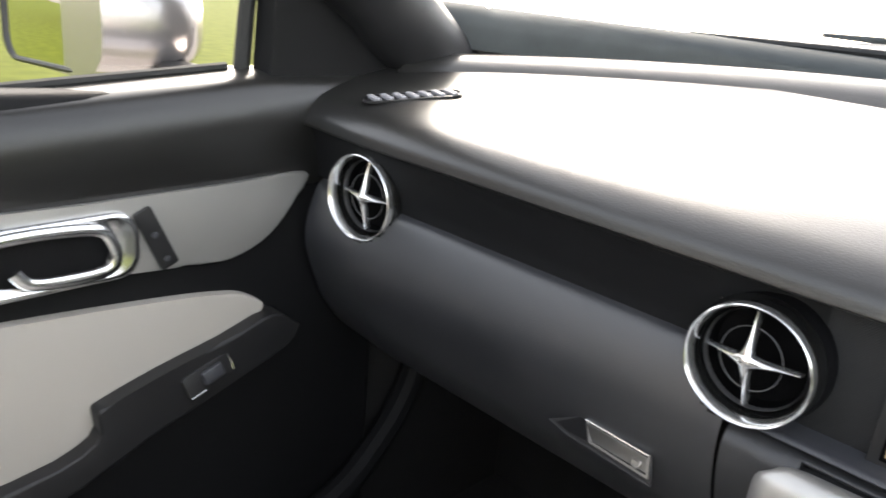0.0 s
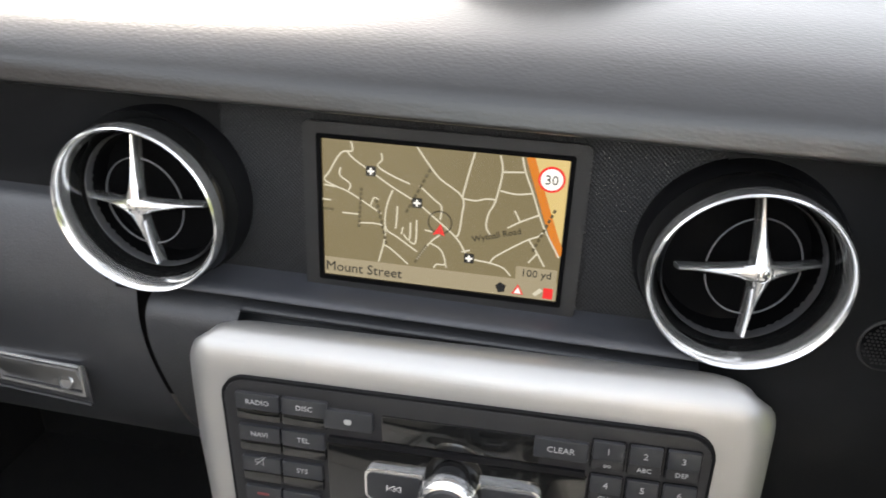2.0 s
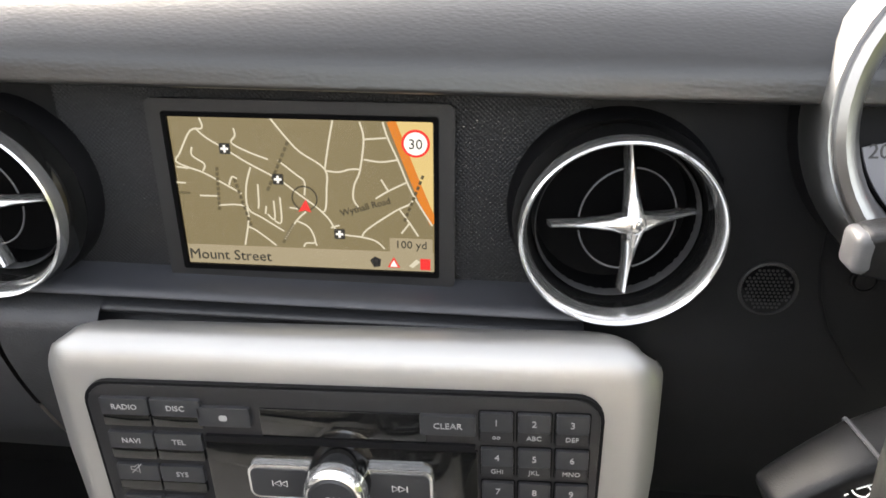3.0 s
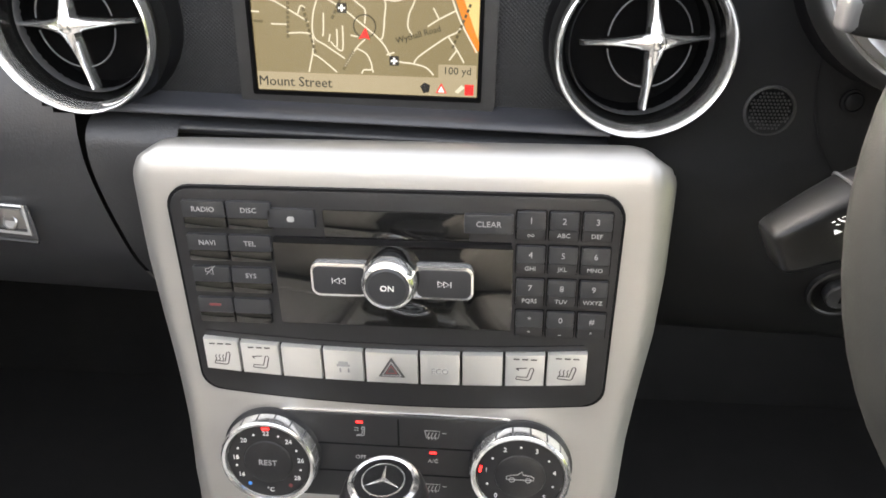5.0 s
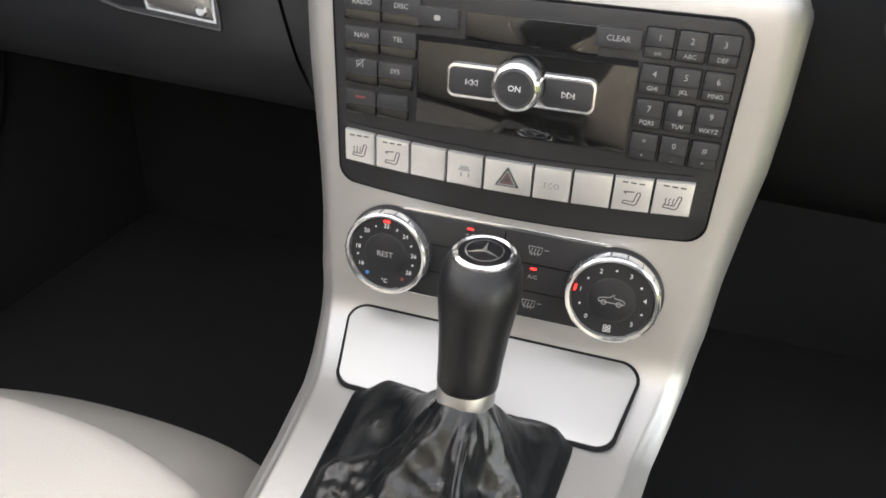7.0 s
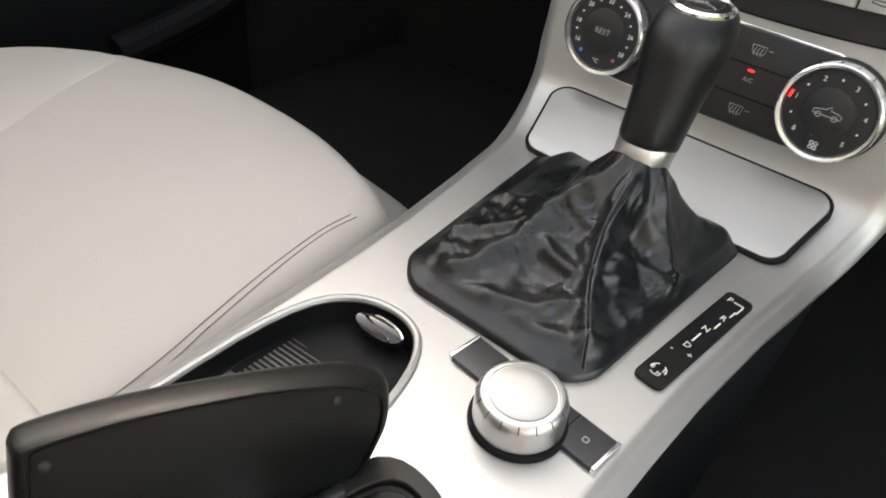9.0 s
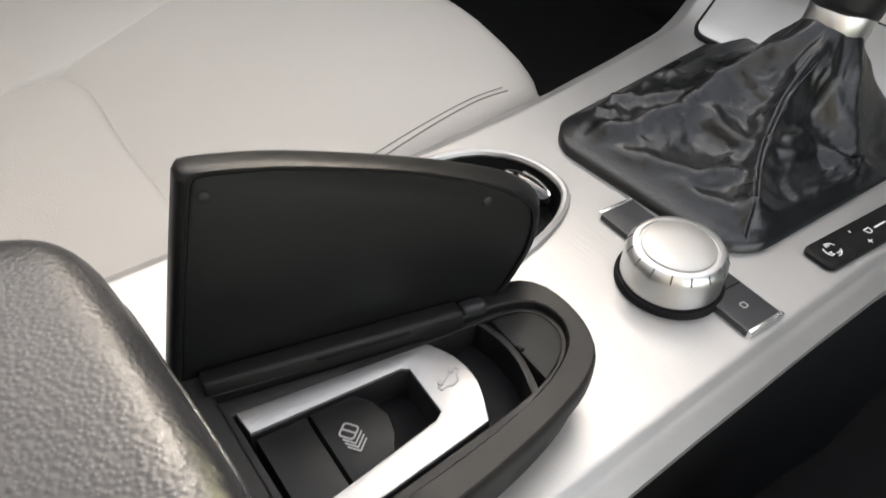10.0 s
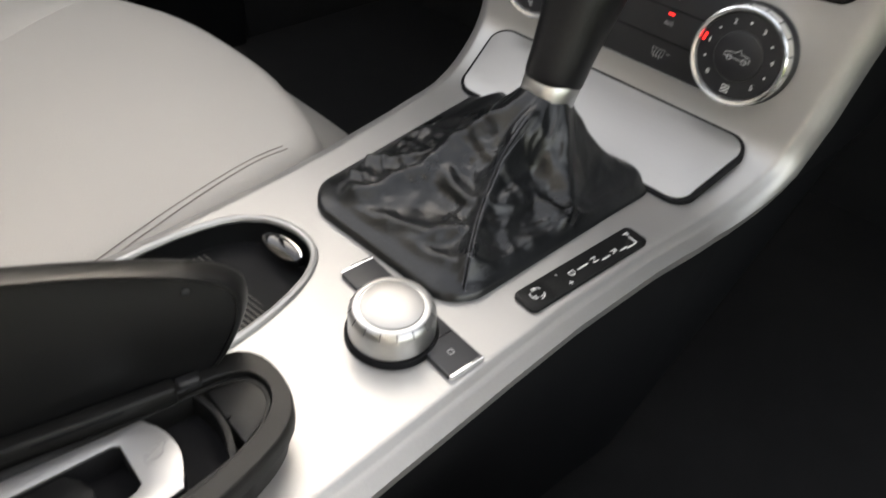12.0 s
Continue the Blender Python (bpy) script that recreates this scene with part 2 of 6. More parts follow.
def lathe(profile, n=40, m=ID):
    """A turned piece: profile of (radius, height)."""
    bm = bmesh.new()
    rows = []
    for r, z in profile:
        if r < 1e-6:
            rows.append([bm.verts.new((0, 0, z))])
        else:
            rows.append([bm.verts.new((r * math.cos(2 * math.pi * i / n), r * math.sin(2 * math.pi * i / n), z)) for i in range(n)])
    for p, q in zip(rows, rows[1:]):
        for i in range(n):
            j = (i + 1) % n
            if len(p) == 1 and len(q) == 1:
                continue
            if len(p) == 1:
                bm.faces.new((p[0], q[j], q[i]))
            elif len(q) == 1:
                bm.faces.new((p[i], p[j], q[0]))
            else:
                bm.faces.new((p[i], p[j], q[j], q[i]))
    bm.transform(m)
    return bm


def loft(rings, closed=True, caps=True):
    bm = bmesh.new()
    rows = [[bm.verts.new(p) for p in r] for r in rings]
    n = len(rows[0])
    for p, q in zip(rows, rows[1:]):
        for i in range(n if closed else n - 1):
            j = (i + 1) % n
            bm.faces.new((p[i], p[j], q[j], q[i]))
    if caps and closed:
        bm.faces.new(rows[0])
        bm.faces.new(rows[-1])
    return bm


def tube(path, r, n=10, closed=False, flat=1.0, up=(0, 0, 1)):
    """A round bar along a path."""
    rings = []
    k = len(path)
    for i in range(k):
        a = Vector(path[(i - 1) % k if closed else max(i - 1, 0)])
        c = Vector(path[(i + 1) % k if closed else min(i + 1, k - 1)])
        d = (c - a).normalized()
        u = Vector(up) - d * Vector(up).dot(d)
        u = u.normalized() if u.length > 1e-4 else Vector((1, 0, 0))
        v = d.cross(u)
        rr = r[i] if isinstance(r, (list, tuple)) else r
        rings.append([Vector(path[i]) + (u * math.sin(2 * math.pi * q / n) * flat + v * math.cos(2 * math.pi * q / n)) * rr for q in range(n)])
    if closed:
        rings.append(rings[0])
        bm = loft(rings[:-1], True, False)
        rows = list(bm.verts)
        for q in range(n):
            bm.faces.new((rows[(k - 1) * n + q], rows[(k - 1) * n + (q + 1) % n], rows[(q + 1) % n], rows[q]))
        return bm
    return loft(rings)


def curve(pts, k=8):
    """A smooth line through points."""
    P = [Vector(p) for p in pts]
    out = []
    for i in range(len(P) - 1):
        a, b_, c, d = P[max(i - 1, 0)], P[i], P[i + 1], P[min(i + 2, len(P) - 1)]
        for j in range(k):
            u = j / k
            out.append(0.5 * ((2 * b_) + (c - a) * u + (2 * a - 5 * b_ + 4 * c - d) * u * u + (3 * b_ - a - 3 * c + d) * u ** 3))
    out.append(P[-1])
    return out


def lettering(name, body, size, m, material_, parent, label="", thick=0.00015):
    """Printed characters, standing proud by a hair, centred on the frame m."""
    cu = bpy.data.curves.new(name, "FONT")
    cu.body, cu.size, cu.align_x, cu.align_y, cu.extrude, cu.resolution_u = body, size, "CENTER", "CENTER", thick, 2
    tmp = new(name, cu)
    me = bpy.data.meshes.new_from_object(tmp.evaluated_get(bpy.context.evaluated_depsgraph_get()))
    bpy.data.objects.remove(tmp)
    me.transform(m)
    return link(name, me, material_, parent, label)


def at(m, x, y, z=0.0, turn=0.0):
    return m @ pose(x, y, z, 0, 0, turn)


def strokes(name, lines, wide, m, material_, parent):
    """Drawn lines of a printed sign, lying on the frame m."""
    verts, faces = [], []
    for ln in lines:
        P = [Vector((x, y, 0)) for x, y in ln]
        first = len(verts)
        for i, p in enumerate(P):
            d = (P[min(i + 1, len(P) - 1)] - P[max(i - 1, 0)]).normalized()
            w = Vector((-d.y, d.x, 0)) * wide / 2
            verts += [m @ (p + w), m @ (p - w)]
        faces += [(first + 2 * i, first + 2 * i + 1, first + 2 * i + 3, first + 2 * i + 2) for i in range(len(P) - 1)]
    return raw(name, verts, faces, material_, parent)


def ring_line(x, y, r, n=14, a0=0, a1=360):
    return [(x + r * math.cos(radians(a0 + (a1 - a0) * i / n)), y + r * math.sin(radians(a0 + (a1 - a0) * i / n))) for i in range(n + 1)]


SEAT_SIGN = [[(-0.0050, -0.0040), (0.0022, -0.0046), (0.0034, -0.0036), (0.0052, 0.0030), (0.0046, 0.0044), (0.0032, 0.0040), (0.0014, -0.0024), (-0.0046, -0.0022), (-0.0050, -0.0040)]]
CAR_SIGN = [[(-0.0068, -0.0012), (-0.0068, 0.0006), (-0.0040, 0.0014), (-0.0012, 0.0018), (0.0010, 0.0038), (0.0014, 0.0018), (0.0052, 0.0014), (0.0068, 0.0004), (0.0068, -0.0012), (-0.0068, -0.0012)], ring_line(-0.0040, -0.0014, 0.0013), ring_line(0.0040, -0.0014, 0.0013)]


def block(w, d, h, r, m=ID, seg=3):
    """A box with all edges rounded, centred."""
    bm = bmesh.new()
    bmesh.ops.create_cube(bm, size=1)
    bmesh.ops.scale(bm, vec=(w, d, h), verts=bm.verts)
    bmesh.ops.bevel(bm, geom=bm.edges[:], offset=r, segments=seg, affect="EDGES", profile=0.5)
    bm.transform(m)
    return bm

# ---- outside ----
def sheet(name, x0, x1, y0, y1, z, material_, label, category):
    bm = bmesh.new()
    nx, ny = 12, 12
    vs = [[bm.verts.new((x0 + (x1 - x0) * i / nx, y0 + (y1 - y0) * j / ny, z)) for j in range(ny + 1)] for i in range(nx + 1)]
    for i in range(nx):
        for j in range(ny):
            bm.faces.new((vs[i][j], vs[i + 1][j], vs[i + 1][j + 1], vs[i][j + 1]))
    return tagged(part(name, bm, material_), label, category, kind="structure")


sheet("ground", -400, 400, -400, 400, 0.0, M_GRASS, "sunlit green lawn grass", "ground")
sheet("road", -1.6, 2.0, -30, 60, 0.012, M_PAVE, "pale worn concrete drive", "driveway")

# ---- the centre stack and console: one aluminium skin over a dark body ----
PROFILE = curve([(0, -0.010, 0.728), (0, -0.020, 0.737), (0, -0.0305, 0.7385), (0, -0.0388, 0.733), (0, -0.043, 0.721), (0, -0.0445, 0.69), (0, -0.0455, 0.63), (0, -0.0475, 0.585), (0, -0.051, 0.55), (0, -0.0555, 0.515),
                 (0, -0.0625, 0.486), (0, -0.084, 0.469), (0, -0.115, 0.4585), (0, -0.16, 0.4563), (0, -0.21, 0.4535), (0, -0.26, 0.4505), (0, -0.31, 0.448), (0, -0.40, 0.445), (0, -0.60, 0.442), (0, -0.80, 0.440)], 6)
ARC = [0.0]
for p, q in zip(PROFILE, PROFILE[1:]):
    ARC.append(ARC[-1] + (q - p).length)


def on_profile(s):
    """Place, way down the profile and outward normal at arc length s."""
    s = min(max(s, 0.0), ARC[-1] - 1e-6)
    i = max(k for k in range(len(ARC) - 1) if ARC[k] <= s)
    u = (s - ARC[i]) / (ARC[i + 1] - ARC[i])
    p = PROFILE[i].lerp(PROFILE[i + 1], u)
    a, b_ = PROFILE[max(i - 1, 0)], PROFILE[min(i + 2, len(PROFILE) - 1)]
    d = (b_ - a).normalized()
    return p, d, Vector((0, d.z, -d.y))


def arc_z(z):
    return min(ARC, key=lambda s: abs(PROFILE[ARC.index(s)].z - z) + (9 if PROFILE[ARC.index(s)].y < -0.09 else 0))


def arc_y(y):
    return min(ARC, key=lambda s: abs(PROFILE[ARC.index(s)].y - y))


HALF = [(0.0, 0.112), (0.010, 0.130), (0.022, 0.1425), (0.036, 0.1490), (0.05, 0.151), (0.10, 0.151), (0.14, 0.149), (0.175, 0.1455), (0.215, 0.142), (0.255, 0.1405), (0.285, 0.137), (0.31, 0.131), (0.345, 0.1225), (0.40, 0.1145),
        (0.47, 0.108), (0.52, 0.106), (0.60, 0.1045), (0.90, 0.103)]


def half_width(s):
    for (a, wa), (c, wc) in zip(HALF, HALF[1:]):
        if s <= c:
            u = (s - a) / (c - a)
            u = u * u * (3 - 2 * u) if a < 0.05 else u
            return wa + (wc - wa) * u
    return HALF[-1][1]


def skin(u, s, h=0.0):
    """A point of the skin, u to the side, s down the profile, h proud of it, with its edges rolled over."""
    p, d, n = on_profile(s)
    w = half_width(s)
    e, r = w - abs(u), 0.016
    drop = 0.0 if e >= r else r - math.sqrt(max(r * r - (r - max(e, 0)) ** 2, 0))
    # further back the rolled edge turns into a creased, slanting flank
    d_ = max(0.0, 0.0135 - max(e, 0))
    flank = d_ * d_ / 0.005 * 0.66 if d_ < 0.0025 else (d_ - 0.00125) * 0.66
    k_ = min(1.0, max(0.0, (s - 0.22) / 0.12))
    drop += (flank - drop) * k_
    drop += 0.0012 * k_ * math.exp(-((e - 0.0092) / 0.0010) ** 2)
    off = 0.0048 * min(1.0, max(0.0, (0.30 - s) / 0.16))
    return p + Vector((u + off, 0, 0)) + n * (h - drop)


def stack_frame(u, s, h=0.0):
    p, d, n = on_profile(s)
    return basis(p + Vector((u, 0, 0)) + n * h, (1, 0, 0), n)


CUP = [(-0.087, -0.46), (-0.0875, -0.42), (-0.0875, -0.37), (-0.081, -0.335), (-0.066, -0.3155), (-0.045, -0.308), (-0.025, -0.3125), (-0.012, -0.329), (-0.004, -0.355), (0.0, -0.386), (0.002, -0.42), (-0.004, -0.46), (-0.03, -0.475), (-0.06, -0.475)]
CUPLINE = [(p.x, p.y) for p in curve([(x, y, 0) for x, y in CUP + CUP[:1]], 5)][:-1]


def inside(x, y, poly):
    hit = False
    for (x0, y0), (x1, y1) in zip(poly, poly[1:] + poly[:1]):
        if (y0 > y) != (y1 > y) and x < (x1 - x0) * (y - y0) / (y1 - y0) + x0:
            hit = not hit
    return hit


def console_skin(parent):
    us = [-1 + 2 * i / 110 for i in range(111)]
    ss = [0.003 * k for k in range(int(0.80 / 0.003))]
    verts, faces = [], []
    for s in ss:
        w = half_width(s)
        for u in us:
            k = math.copysign(1 - (1 - abs(u)) ** 1.15, u)
            verts.append(skin(k * w, s))
    n = len(us)
    for j in range(len(ss) - 1):
        for i in range(n - 1):
            a, c = verts[j * n + i], verts[(j + 1) * n + i + 1]
            if not inside((a.x + c.x) / 2, (a.y + c.y) / 2, CUPLINE) or a.z > 0.46:
                faces.append((j * n + i, j * n + i + 1, (j + 1) * n + i + 1, (j + 1) * n + i))
    # the rolled sides go on downwards
    for side, i in ((-1, 0), (1, n - 1)):
        first = len(verts)
        for j, s in enumerate(ss):
            p, d, nn = on_profile(s)
            verts.append(verts[j * n + i] - nn * 0.008 + Vector((-side * 0.001, 0, 0)))
        for j in range(len(ss) - 1):
            faces.append((j * n + i, (j + 1) * n + i, first + j + 1, first + j))
    return raw("aluminium_skin", verts, faces, M_ALU, parent, sharp=60)


console = thing("centre_console", "brushed silver centre stack and console skin on a dark body", "console")
console_skin(console)
rows = []
for k in range(46):
    s = 0.02 + 0.0172 * k
    p, d, n = on_profile(s)
    w = half_width(s) - 0.004
    deep = 0.20 if p.y > -0.10 else 0.0
    base = p - n * (0.022 if s < 0.28 else 0.0145)
    foot = Vector((0, base.y + (0.30 if p.y > -0.11 else 0), 0.22 if p.y <= -0.11 else max(0.30, base.z - 0.06)))
    rows.append([base + Vector((-w, 0, 0)), base + Vector((w, 0, 0)), foot + Vector((w * 0.93, 0, 0)), foot + Vector((-w * 0.93, 0, 0))])
part("console_body", loft(rows), M_PANEL, console, "matt dark side panels")

# ---- dashboard ----
def roll(x):
    return -0.035 * (x + 0.015)


VENTS = [(0.1325, 0.7872), (-0.1690, 0.7968), (-0.600, 0.8165)]
VR = 0.0460


def sweep(name, profile, x0, x1, material_, parent=None, n=24, label="", k=5, bow=None, holes=False, fade=None):
    line = curve([(0, y, z) for y, z in profile], k)
    rings = []
    for i in range(n + 1):
        x = x0 + (x1 - x0) * i / n
        dy = bow(x) if bow else 0.0
        u = min(1.0, max(0.0, (x - fade[0]) / (fade[1] - fade[0]))) if fade else 0.0
        u = u * u * (3 - 2 * u)
        rings.append([Vector((x, (p.y + dy) * (1 - u) + 0.0052 * u, p.z + roll(x))) for p in line])
    bm = loft(rings, closed=False)
    if holes:
        gone = [f for f in bm.faces if any(math.hypot(f.calc_center_median().x - cx, f.calc_center_median().z - cz) < VR * 1.04 for cx, cz in VENTS)]
        bmesh.ops.delete(bm, geom=gone, context="FACES")
    return part(name, bm, material_, parent, label)


def bow(x):
    return 0.10 * max(0.0, abs(x) - 0.60) ** 1.0


dash = thing("dashboard", "dark grained dashboard with a paler sunlit top", "dashboard")
sweep("dash_top", [(0.33, 0.952), (0.24, 0.937), (0.15, 0.922), (0.08, 0.9080), (0.040, 0.9003), (0.014, 0.8935), (-0.006, 0.8860), (-0.0190, 0.8770), (-0.0272, 0.8668), (-0.0300, 0.8570)], -0.74, 0.74, M_TOP, dash, 40, "grained top pad", bow=bow)
rows = []
for i in range(49):
    x = -0.70 + 1.40 * i / 48
    y0 = 0.385 - 0.55 * x * x
    z0 = 0.9035 + 0.16 * (y0 - 0.06) + roll(x)
    rows.append([Vector((x, y0 + d, z0 + h)) for d, h in ((-0.012, -0.006), (-0.002, 0.001), (0.006, 0.0085), (0.020, 0.0165), (0.040, 0.0230), (0.058, 0.0255), (0.068, 0.0245), (0.076, 0.018), (0.080, -0.01))])
part("demister_ledge", loft(rows, closed=False), M_TOP, dash, "raised ledge under the windscreen", sharp=60)
sweep("dash_roll", [(-0.0300, 0.8570), (-0.0298, 0.8550), (-0.026, 0.8535), (-0.015, 0.8525), (0.006, 0.8515)], -0.74, 0.74, M_TOP, dash, 40, bow=bow)
sweep("dash_wing", [(0.0, 0.852), (-0.020, 0.853), (-0.014, 0.835), (-0.004, 0.805), (-0.002, 0.79)], -0.74, -0.132, M_PANEL, dash, 200, k=8, bow=bow, holes=True, fade=(-0.215, -0.136))
sweep("glovebox_lid", [(-0.002, 0.79), (-0.011, 0.782), (-0.022, 0.755), (-0.027, 0.73), (-0.024, 0.705), (-0.012, 0.67), (0.008, 0.63), (0.05, 0.585), (0.12, 0.56)], -0.70, -0.1764, M_LID, dash, 170, k=8, label="smooth dark glovebox lid", bow=bow, holes=True)
sweep("centre_fascia", [(0.006, 0.853), (0.006, 0.752)], -0.21, 0.125, M_WEAVE, dash, 110, k=30, holes=True)
# the ledge's highlight strip is painted in with the paler key colour
sweep("fascia_ledge", [(0.006, 0.752), (-0.005, 0.7505), (-0.0150, 0.7498), (-0.0185, 0.7475), (-0.0178, 0.7455), (-0.010, 0.7435), (0.0, 0.7425)], -0.1720, 0.1192, M_KEY, dash, 16, "thin ledge, its highlight put into a paler colour")
sweep("lower_ledge", [(0.0, 0.7430), (-0.012, 0.7405), (-0.0165, 0.7388), (-0.0168, 0.7365), (-0.012, 0.733), (0.0, 0.728), (0.02, 0.70)], -0.1732, 0.1192, M_DASH, dash, 16)
sweep("knee_edge", [(0.0, 0.744), (-0.014, 0.741), (-0.0225, 0.735), (-0.0262, 0.725), (-0.024, 0.705), (-0.012, 0.67), (0.008, 0.63), (0.05, 0.585), (0.12, 0.56)], -0.1734, -0.12, M_DASH, dash, 12)
sweep("knee_panel", [(0.006, 0.735), (-0.008, 0.72), (-0.010, 0.69), (0.0, 0.65), (0.03, 0.60), (0.10, 0.56)], -0.1732, 0.12, M_DASH, dash, 100, k=8, holes=True)
sweep("driver_panel", [(0.006, 0.852), (0.002, 0.83), (0.0, 0.81), (-0.002, 0.77), (-0.005, 0.74), (-0.009, 0.72), (-0.009, 0.69), (0.002, 0.65), (0.03, 0.60), (0.10, 0.56)], 0.1195, 0.74, M_PANEL, dash, 200, k=8, holes=True)

# ---- round air vents ----
def vent(center, normal, turn=0.0, r=0.0478, aim=(0, 0)):
    """aim: degrees by which the inner cross is turned to the side and up."""
    v = thing("air_vent", "round air vent with chrome ring and cross", "vent", "air vents of the dashboard")
    f = basis((0, 0, 0), (1, 0, 0), normal)
    part("barrel", lathe([(r * 1.0, -0.005), (r * 1.025, -0.008), (r * 1.045, -0.016), (r * 1.055, -0.026), (r * 1.06, -0.04)], 56, f), M_PIANO, v, "gloss black barrel")
    part("flange", lathe([(r * 1.050, -0.018), (r * 1.075, -0.0230), (r * 1.090, -0.0275), (r * 1.096, -0.031), (r * 1.096, -0.037)], 56, f), M_DEEP, v, "black seat of the barrel")
    part("ring", lathe([(r * 0.985, -0.012), (r * 1.0, -0.005), (r * 0.998, -0.001), (r * 0.988, 0.0018), (r * 0.970, 0.0026), (r * 0.948, 0.0016), (r * 0.922, -0.0016), (r * 0.905, -0.0055), (r * 0.897, -0.010)], 80, f), M_RING, v, "polished chrome ring")
    part("cone", lathe([(r * 0.902, -0.0075), (r * 0.878, -0.013), (r * 0.850, -0.019)], 56, f), M_PIANO, v)
    # cup and shroud carry the duct's shade in their near-black colour
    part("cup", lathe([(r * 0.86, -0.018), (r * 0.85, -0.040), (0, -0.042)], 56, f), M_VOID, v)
    g0 = f @ pose(0, 0, -0.030, -aim[1], aim[0], 0) @ Matrix.Translation((0, 0, 0.016))
    g1 = f @ pose(0, 0, -0.015, -0.25 * aim[1], 0.25 * aim[0], 0)
    part("inner_lip", lathe([(r * 0.838, -0.008), (r * 0.836, -0.0012), (r * 0.826, 0.0004), (r * 0.812, -0.0006), (r * 0.806, -0.010)], 64, g1), M_RIM, v)
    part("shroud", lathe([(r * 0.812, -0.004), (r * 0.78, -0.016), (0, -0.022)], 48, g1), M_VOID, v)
    for q in range(4):
        arc = [radians(90 * q + 8 + turn + 74 * i / 12) for i in range(13)]
        part("flow_ring", tube([g0 @ Vector((r * 0.515 * math.cos(a), r * 0.515 * math.sin(a), 0.0008)) for a in arc], 0.00042, 6), M_LIP, v)
    for q in range(4):
        g = g0 @ pose(0, 0, 0, 0, 0, turn + 90 * q)
        rings = []
        for i in range(13):
            u = i / 12
            a = 0.0036 * (1 - u) ** 2.8 + 0.0015 - 0.0003 * u
            z = 0.0105 * (1 - u) ** 1.15
            rings.append([g @ Vector((0.0005 + u * r * 0.775, a * cx, z + cz)) for cx, cz in ((-1, -0.006), (1, -0.006), (0.95, 0.0), (0.5, 0.0010), (0, 0.0017), (-0.5, 0.0010), (-0.95, 0.0))])
        part("spoke", loft(rings), M_RING, v, "chrome blade", sharp=50)
    part("hub", lathe([(0.0048, 0.006), (0.0045, 0.0108), (0.0028, 0.0122), (0, 0.0126)], 24, g0), M_RING, v)
    v.matrix_world = Matrix.Translation(Vector(center))
    return v


vent((0.1325, -0.0235, 0.7872), (0.03, -1, -0.04), -1.5, 0.0454, aim=(14.5, 8))
vent((-0.1690, -0.0255, 0.7968), (0.0, -1, -0.04), 3, 0.0463, aim=(-7, 2))
vent((-0.600, -0.0220, 0.8165), (0.06, -1, -0.02), -2)

# ---- map screen ----
screen = thing("navigation_screen", "lit navigation screen showing a beige street map", "screen")
SC = basis((-0.0145, 0.0020, 0.7955), (1, 0.004, -0.027), (0, -1, 0.02))
SW, SH = 0.1245, 0.0755
part("bezel", ringplate(rrect(SW + 0.020, SH + 0.017, 0.004), rrect(SW + 0.0005, SH + 0.0005, 0.001), 0.0018, SC), M_PLAST, screen)
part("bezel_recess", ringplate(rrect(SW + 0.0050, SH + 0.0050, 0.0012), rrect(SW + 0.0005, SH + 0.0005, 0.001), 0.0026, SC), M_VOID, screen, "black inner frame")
part("display", plate(rrect(SW, SH, 0.0006), 0.0008, 0, SC), M_MAP, screen, "glowing beige map display")


def sxy(u, v):
    return (u - 0.5) * SW, (0.5 - v) * SH


def strip(name, pts, wide, lift, material_, closed=False):
    """A drawn line of the map."""
    P = [Vector((*sxy(u, v), 0)) for u, v in pts]
    verts, faces = [], []
    for i, p in enumerate(P):
        d = (P[min(i + 1, len(P) - 1)] - P[max(i - 1, 0)]).normalized()
        nrm = Vector((-d.y, d.x, 0)) * wide / 2
        verts += [SC @ (p + nrm + Vector((0, 0, lift))), SC @ (p - nrm + Vector((0, 0, lift)))]
    for i in range(len(P) - 1):
        faces.append((2 * i, 2 * i + 1, 2 * i + 3, 2 * i + 2))
    return raw(name, verts, faces, material_, screen)


def patch(name, pts, lift, material_):
    return raw(name, [SC @ Vector((*sxy(u, v), lift)) for u, v in pts], [tuple(range(len(pts)))], material_, screen)


patch("map_area", [(0.86, 0.002), (0.998, 0.002), (0.998, 0.62), (0.965, 0.52)], 0.0009, M_PALE)
strip("highway", [(0.845, 0.0), (0.885, 0.18), (0.93, 0.38), (0.97, 0.55), (1.0, 0.66)], 0.0042, 0.0010, M_ORANGE)
patch("street_bar", [(0.002, 0.862), (0.998, 0.862), (0.998, 0.998), (0.002, 0.998)], 0.0011, M_BAR)
MAIN_STREETS = [[(0.104, 0.072), (0.137, 0.127), (0.206, 0.199), (0.291, 0.289), (0.403, 0.39), (0.485, 0.494), (0.547, 0.574), (0.588, 0.646), (0.629, 0.745), (0.717, 0.768), (0.772, 0.793), (0.805, 0.846)], [(0.124, 0.006), (0.13, 0.071), (0.082, 0.091), (0.03, 0.233), (0.009, 0.29), (0.054, 0.329), (0.111, 0.361), (0.197, 0.441), (0.253, 0.495)], [(0.395, -0.002), (0.448, 0.117), (0.497, 0.208), (0.588, 0.315), (0.589, 0.453), (0.58, 0.582), (0.563, 0.601)], [(0.63, 0.001), (0.61, 0.139), (0.588, 0.315)], [(0.729, 0.007), (0.742, 0.117), (0.722, 0.319), (0.698, 0.412), (0.691, 0.504), (0.709, 0.562)]]
